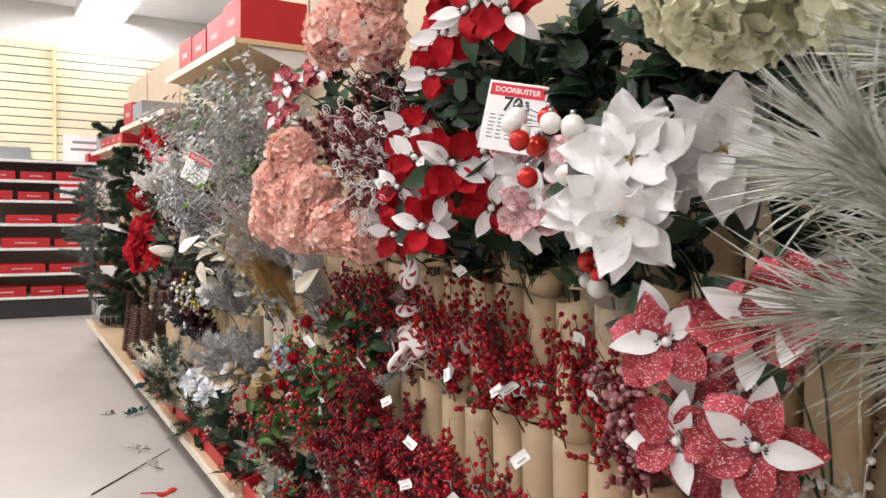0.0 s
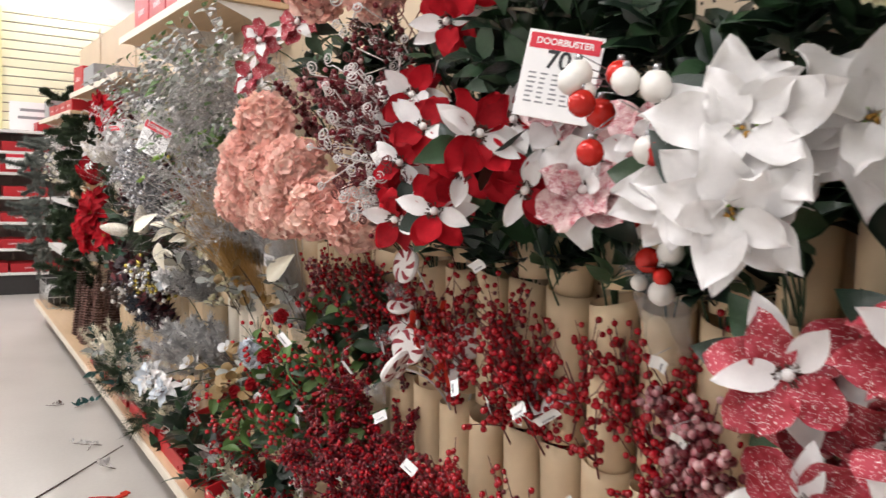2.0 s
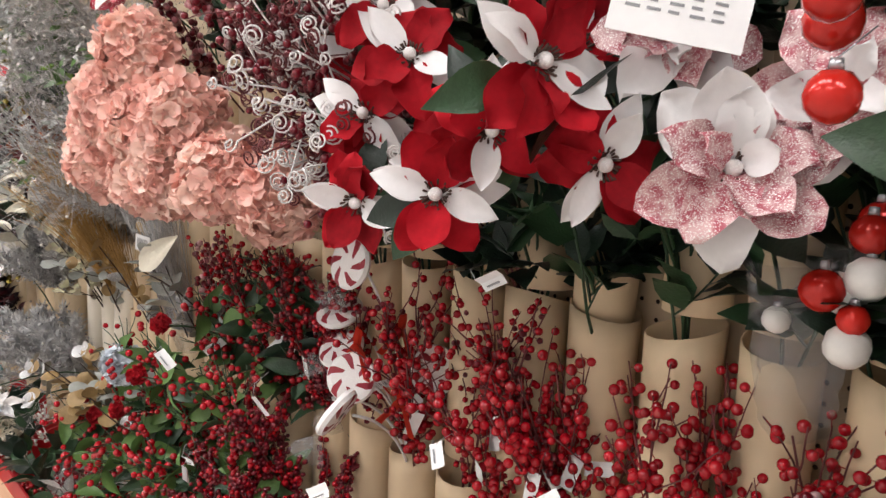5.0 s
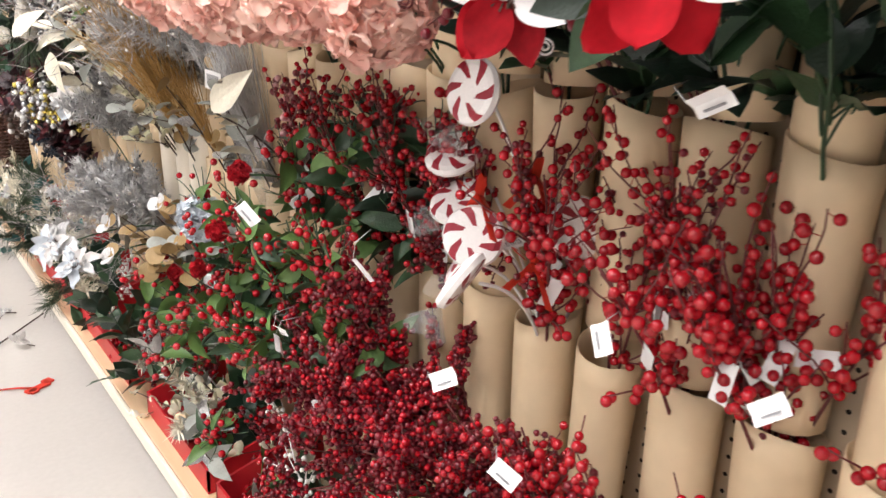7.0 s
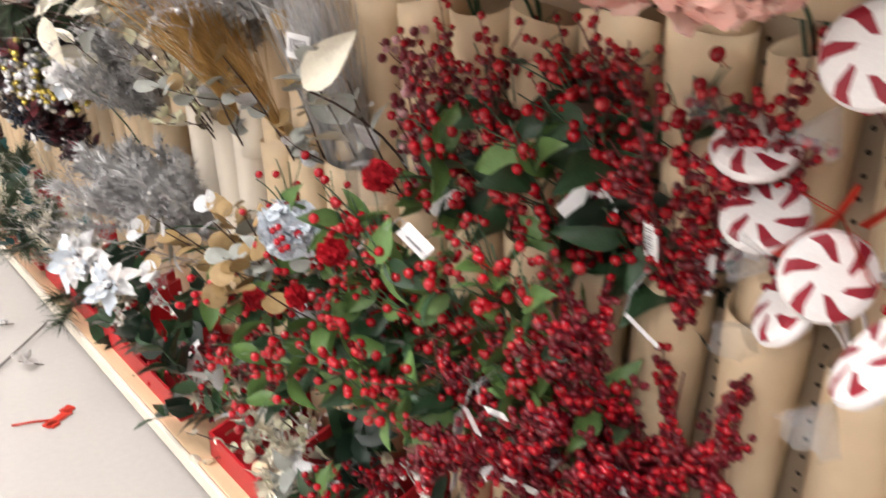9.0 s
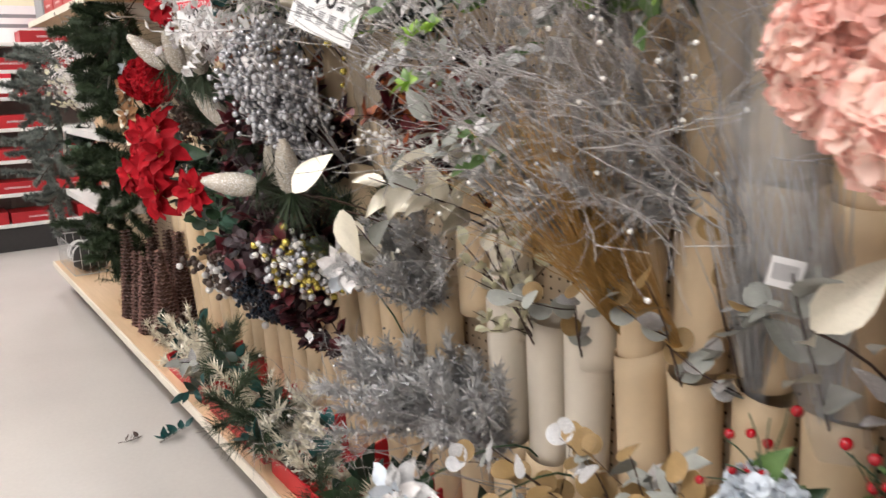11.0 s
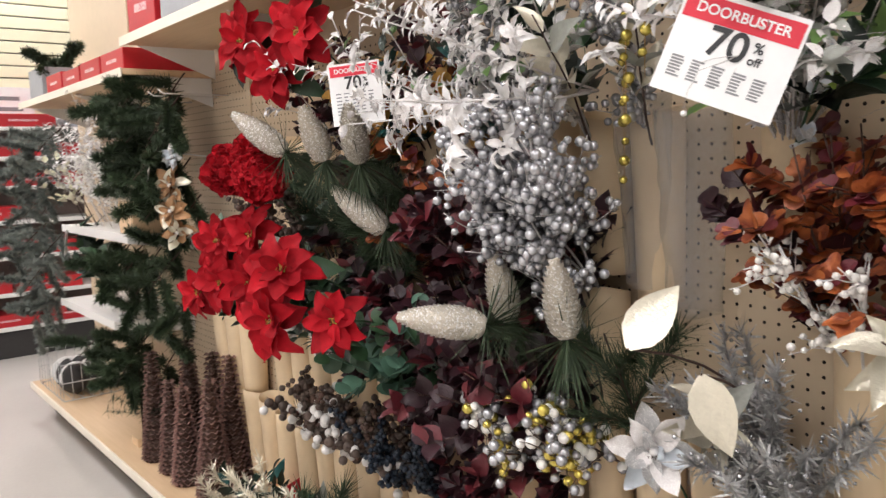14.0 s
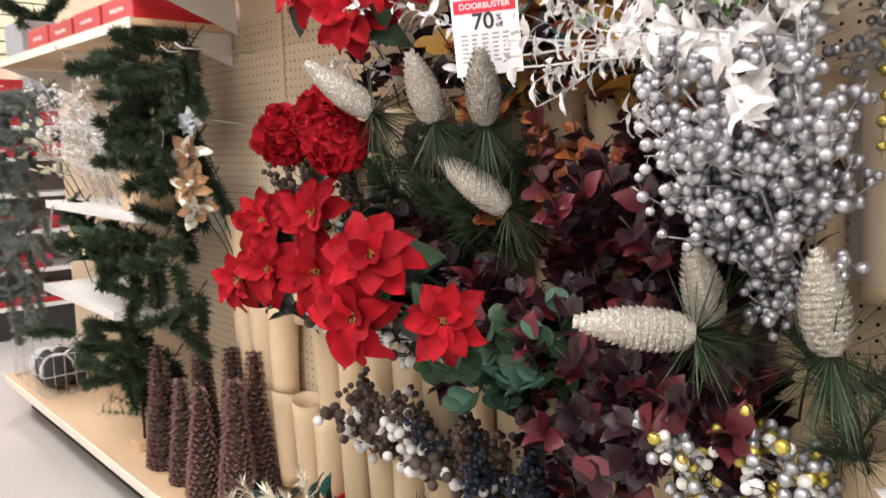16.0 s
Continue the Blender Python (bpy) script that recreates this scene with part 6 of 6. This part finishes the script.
for i, p in enumerate([(0.68, 6.19, 1.35), (0.67, 5.97, 1.335), (0.7, 6.06, 1.38)]):
    hydrangea(p, 0.044, RED_CLOTH, "deep red cloth hydrangea on a stem", 340 + i, 3, 18, size=0.028)
scatter("greens", 4, (6.0, 6.5), (1.15, 1.3), (0.76, 0.86), 2)
scatter("browntwig", 4, (6.0, 6.6), (1.42, 1.6), (0.76, 0.86), 3)
scatter("brownpod", 3, (6.2, 6.6), (1.45, 1.6), (0.76, 0.86), 3)

# ---- small white paper tags tied to the stems ----
rt = random.Random(31)
for x, y, z in ((0.655, 2.13, 1.15), (0.65, 2.09, 1.07), (0.66, 2.28, 0.915), (0.7, 2.88, 0.87), (0.75, 3.13, 0.91), (0.68, 3.25, 0.79), (0.74, 2.62, 1.21), (0.78, 2.73, 0.96),
                (0.8, 2.56, 0.957), (0.72, 2.79, 0.79), (0.66, 4.89, 0.76), (0.7, 3.3, 0.74), (0.66, 2.7, 0.73), (0.7, 3.4, 0.93), (0.64, 2.45, 0.78), (0.68, 2.35, 1.02)):
    t = thing("stem_tag", pose(x, y, z, rt.uniform(-60, 60), rt.uniform(-55, 40), rt.uniform(-35, 70)), "small white folded paper tag tied to a stem", "tag", "stem tags")
    h, w = 0.0105, rt.choice((0.017, 0.021))
    g = Geo()
    g.add([(0, -w, -h), (0, w, -h), (0.003, w, 0), (0.003, -w, 0), (0, w, h), (0, -w, h)], [(0, 1, 2), (0, 2, 3), (3, 2, 4), (3, 4, 5)])
    part("card", g, WHITE_PAPER, t, smooth=False)
    part("print_bar", Geo().box((-0.0016, -w * 0.6, -h * 0.5), (-0.0006, w * 0.5, -h * 0.3)), PRINT_GREY, t, "grey line of print", smooth=False)
    part("tie", Geo().tube([(0.001, w, h * 0.6), (0.02, w + 0.012, h + 0.004), (0.045, w + 0.015, h - 0.01)], 0.0006, 0.0006, 4), WIRE, t)

# ---- the far bay: garlands, trees, cones ----
def bunch_at(kind, p, way=(-0.5, 0, -0.8)):
    """A garland bunch hung on a peg hook that runs back to the board."""
    p = Vector(p)
    return lay(kind, p + Vector(way), base=p)


for p in ((0.9, 7.0, 1.7), (0.84, 7.1, 1.68), (0.82, 7.25, 1.68), (0.9, 7.05, 1.58), (0.82, 7.15, 1.56), (0.86, 6.95, 1.62), (0.9, 7.35, 1.62), (0.94, 7.1, 1.4), (0.95, 7.05, 1.26), (0.94, 7.15, 1.2), (0.84, 7.2, 1.06), (0.82, 7.35, 1.04),
          (0.86, 7.05, 1.06), (0.88, 7.5, 1.06), (0.88, 7.65, 1.06), (0.9, 7.8, 1.06), (0.9, 7.55, 0.68), (0.92, 7.75, 0.66), (0.9, 7.62, 0.55), (0.94, 7.4, 0.6), (0.84, 7.56, 0.62), (0.82, 7.0, 1.48), (0.84, 6.98, 1.34), (0.86, 7.0, 0.9), (0.86, 7.3, 0.94), (0.84, 7.95, 0.66)):
    bunch_at("garland", p, (-0.35, 0.1, -0.45))
for p in ((0.84, 8.3, 1.62), (0.84, 8.5, 1.58), (0.8, 8.45, 1.45), (0.8, 8.65, 1.4), (0.76, 8.5, 1.3), (0.8, 8.7, 1.2), (0.74, 8.5, 1.12), (0.8, 8.7, 1.0), (0.74, 8.45, 0.95), (0.82, 8.75, 0.85), (0.76, 8.4, 0.8), (0.76, 8.6, 0.75), (0.84, 8.75, 1.55), (0.72, 8.62, 1.45), (0.72, 8.65, 1.05), (0.8, 8.35, 1.1)):
    bunch_at("greygarland", p, (-0.4, -0.1, -0.4))
for k in range(3):
    lay("garland", (0.74 + 0.05 * k, 8.36 + 0.08 * k, 2.3), base=(0.82 + 0.03 * k, 8.36 + 0.04 * k, 1.74))
for y in (7.05, 7.3, 7.55, 6.95):
    h = new("peg_hook", Geo().tube([(WALL_X, y, 1.62), (0.8, y, 1.62), (0.78, y, 1.635)], 0.0028).mesh("peg_hook", WHITE_METAL))
    tagged(h, "thin white metal peg hook on the board", "hook", "peg hooks")
scatter_white = [(0.78, 7.75, 1.6), (0.76, 7.95, 1.55), (0.8, 8.1, 1.5), (0.78, 7.7, 1.42), (0.8, 7.9, 1.38)]
for p in scatter_white:
    lay("white", Vector(p), base=(0.9, p[1] + 0.05, p[2] - 0.3 if p[2] > 1.45 else 1.115))
    lay("greytwig", Vector(p) + Vector((0, 0.03, 0.02)), base=(0.9, p[1], 1.115))
for i, p in enumerate([(0.8, 6.945, 1.3), (0.79, 6.93, 1.21), (0.82, 6.96, 1.13)]):
    poinsettia(p, 0.07, (-0.8, -0.5, 0.2), "gold", 400 + i, 2)
poinsettia((0.82, 6.95, 1.4), 0.05, (-0.8, -0.5, 0.3), "silver", 405, 2)
for p in ((0.76, 8.2, 1.33), (0.78, 8.3, 1.28)):
    lay("goldbloom", Vector(p), base=(0.86, p[1], 1.115))
lay("goldbloom", (0.76, 8.15, 1.4), base=(0.86, 8.12, 1.115))
wb = solid("wooden_planter", (0.74, 7.2, 1.116), (0.86, 7.36, 1.24), WOOD, "small pale wooden box planter on the white shelf", "planter")
for k in range(3):
    lay("garland", (0.76, 7.3 + 0.05 * k, 1.5), base=(0.8, 7.24 + 0.05 * k, 1.2))
for k in range(4):
    lay("pearl", (0.7, 7.45 + 0.12 * k, 1.4), base=(0.8, 7.42 + 0.12 * k, 1.116))
for y in (7.6, 7.9, 8.1):
    lay("greens", (0.74, y, 1.1), base=(0.86, y, 0.757))
for i, (x, y) in enumerate(((0.80, 8.5), (0.9, 8.55), (0.86, 8.65), (0.8, 8.66))):
    g = Geo()
    r = random.Random(i)
    V = ICO[0] * np.array([0.07, 0.075, 0.085])
    V = V * (1 + 0.12 * np.sin(9 * V[:, :1] * 20 + i))
    c = new("dark_bundle", g.add(V, ICO[1]).mesh("dark_bundle", BLACK_KICK))
    c.location = (x, y, DECK_Z + 0.09)
    tagged(c, "rolled dark fabric bundle with a pale paper band", "bundle", "dark bundles")
    part("paper_band", Geo().tube([(0, -0.01, 0.012), (0, 0.01, 0.012)], 0.078, 0.078, 14), WHITE_PAPER, c, "white paper band")


def bronze_tree(x, y, h, R, seed):
    t = thing("cone_tree", pose(x, y, DECK_Z, 0, 0, seed * 50), "bronze brown cone-shaped tree with ridged scales", "ornament tree", "bronze cone trees")
    def make():
        g = Geo()
        rows = int(h / 0.017)
        V, F = leaf_shape(0.022, 0.026, -0.2, 0.4, 0.4, 3, 0, 0, 2, True)
        prof = [R * (1 - 0.86 * i / 10) for i in range(11)]
        for i in range(10):
            g.tube([(0, 0, h * i / 10), (0, 0, h * (i + 1) / 10)], prof[i] * 0.86, prof[i + 1] * 0.86, 12, 0)
        body = g
        sc = Geo()
        for i in range(rows):
            s = i / rows
            rr = R * (1 - 0.86 * s)
            n = max(5, int(2 * math.pi * rr / 0.022))
            for j in range(n):
                sc.add(V, F, 0, pose(0, 0, h * s + 0.006, 0, 0, 360 * (j + 0.5 * (i % 2)) / n) @ pose(0, rr * 0.75, 0, 22, 0, 0))
        return body.mesh("core", CONE_BROWN), sc.mesh("scales", CONE_RED)
    a, b = cached(("btree", h, R), make)
    hang("core", a, t)
    tagged(hang("scale_layer", b, t), kind="stuff")


for i, (x, y, h, R) in enumerate([(0.80, 7.3, 0.44, 0.06), (0.80, 7.12, 0.36, 0.055), (0.88, 7.12, 0.5, 0.065), (0.92, 6.98, 0.47, 0.065), (0.8, 6.98, 0.36, 0.06), (0.93, 6.85, 0.48, 0.07), (0.83, 6.8, 0.42, 0.07)]):
    bronze_tree(x, y, h, R, i)
mt = thing("mini_pine_tree", pose(0.82, 7.52, DECK_Z), "small green pine tree on a square wooden base", "ornament tree")
hang("wooden_base", bevelled("wooden_base", (-0.04, -0.04, 0), (0.04, 0.04, 0.035), WOOD), mt)
part("trunk", Geo().tube([(0, 0, 0.03), (0, 0, 0.47)], 0.006, 0.003), BROWN, mt)
rm = random.Random(6)
for k in range(24):
    s = k / 24
    L0 = 0.13 * (1 - s) + 0.03
    a = k * 2.4
    tw = wander((0, 0, 0.11 + 0.36 * s), (math.cos(a), math.sin(a), 0.25 + s), L0, 6, rm, 0.2)
    g = Geo().tube(tw, 0.002, 0.001, 4)
    for j in range(170):
        q = tw[rm.randrange(7)]
        v = Vector((rm.gauss(0, 1), rm.gauss(0, 1), rm.gauss(0, .6))).normalized() * 0.04
        sd = v.cross(Vector((0.3, 0.2, 1))).normalized() * 0.0014
        g.add([q - sd, q + sd, q + v], [(0, 1, 2)])
    part("branch", g, NEEDLE, mt)

# ---- what lies in the trays and on the floor ----
rtray = random.Random(12)
for y, l in TRAYS:
    for k in range(12):
        kind = rtray.choice(("dark", "goldbloom", "goldbloom", "palmgold", "greens", "pearl", "holly", "greyleaf"))
        if y > 4.7:
            kind = rtray.choice(("palmgold", "palmgold", "teal", "palmgold", "pine", "greyleaf"))
        b = Vector((rtray.uniform(0.78, 0.92), y + rtray.uniform(0.05, l - 0.05), DECK_Z + 0.012))
        lay(kind, b + Vector((rtray.uniform(-0.2, 0.0), rtray.choice((-1, 1)) * rtray.uniform(0.2, 0.4), rtray.uniform(0.06, 0.26))), base=b)
for i, (y, x) in enumerate(((3.42, 0.76), (3.2, 0.8), (3.85, 0.78), (3.95, 0.74), (4.6, 0.76), (3.5, 0.84))):
    g = Geo().tube([(0, 0, 0), (0, 0, 0.012)], 0.022, 0.02, 14)
    o = new("wood_slice_ornament", g.mesh("wood_slice_ornament", CARD))
    o.matrix_world = pose(x, y, DECK_Z + 0.05 + 0.02 * i % 0.05, 50 + 20 * i, 10 * i, 40 * i)
    tagged(o, "small round pale wooden slice ornament in a red tray", "ornament", "wood slice ornaments")
stem = new("loose_stem", Geo().tube([(0.27, 4.95, 0.004), (0.45, 5.15, 0.005), (0.7, 5.4, 0.02)], 0.0035, 0.003).mesh("loose_stem", BROWN))
tagged(stem, "long thin dark stem lying on the floor", "artificial stem")
hk = thing("plastic_hook", pose(0.575, 4.82, 0.002, 0, 0, 25), "bright red plastic hanger clip lying on the floor", "clip")
g = Geo()
for a, b in (((-0.05, -0.012), (0.03, 0.012)), ((0.02, 0.0), (0.05, 0.028)), ((-0.045, -0.022), (-0.02, 0))):
    g.box((a[0], a[1], 0), (b[0], b[1], 0.006))
part("clip_body", g, RIBBON, hk, smooth=False)
part("clip_tail", Geo().tube([(-0.02, 0.01, 0.003), (-0.05, 0.045, 0.006), (-0.085, 0.085, 0.004)], 0.004, 0.003), RIBBON, hk)


def sprig(x, y, turn, ma, label, n, L, spread):
    t = thing("fallen_sprig", pose(x, y, 0.004, 0, 0, turn), label, "artificial stem", "fallen sprigs")
    r = random.Random(int(y * 50))
    line = wander((0, 0, 0), (1, 0, 0.1), L, 6, r, 0.15)
    line = [Vector((p.x, p.y, abs(p.z))) for p in line]
    part("stem", Geo().tube(line, 0.0018, 0.001, 4), BROWN, t)
    for i in range(n):
        hang("leaf", blade("leaf", ma, L=round(spread, 3), W=round(spread * 0.55, 3), curl=0.3, cup=0.15, seed=i % 3), t, Matrix.Translation(line[1 + i % 6] + Vector((0, 0, 0.004))) @ pose(0, 0, 0, r.uniform(5, 50), r.uniform(-30, 30), r.uniform(0, 360)))


sprig(0.6, 6.2, 20, TEAL, "small dark teal leaf sprig fallen on the floor", 9, 0.12, 0.05)
sprig(0.56, 6.3, 200, BROWN, "small brown twig sprig fallen on the floor", 4, 0.1, 0.03)
sprig(0.62, 5.5, 160, SILVER_LEAF, "small silver sprig fallen on the floor", 14, 0.13, 0.025)
sprig(0.55, 5.45, 60, WHITE_TWIG, "small white sprig fallen on the floor", 6, 0.05, 0.015)
sprig(0.62, 5.15, 150, FROST_WHITE, "white cloth leaf sprig fallen on the floor", 6, 0.08, 0.05)
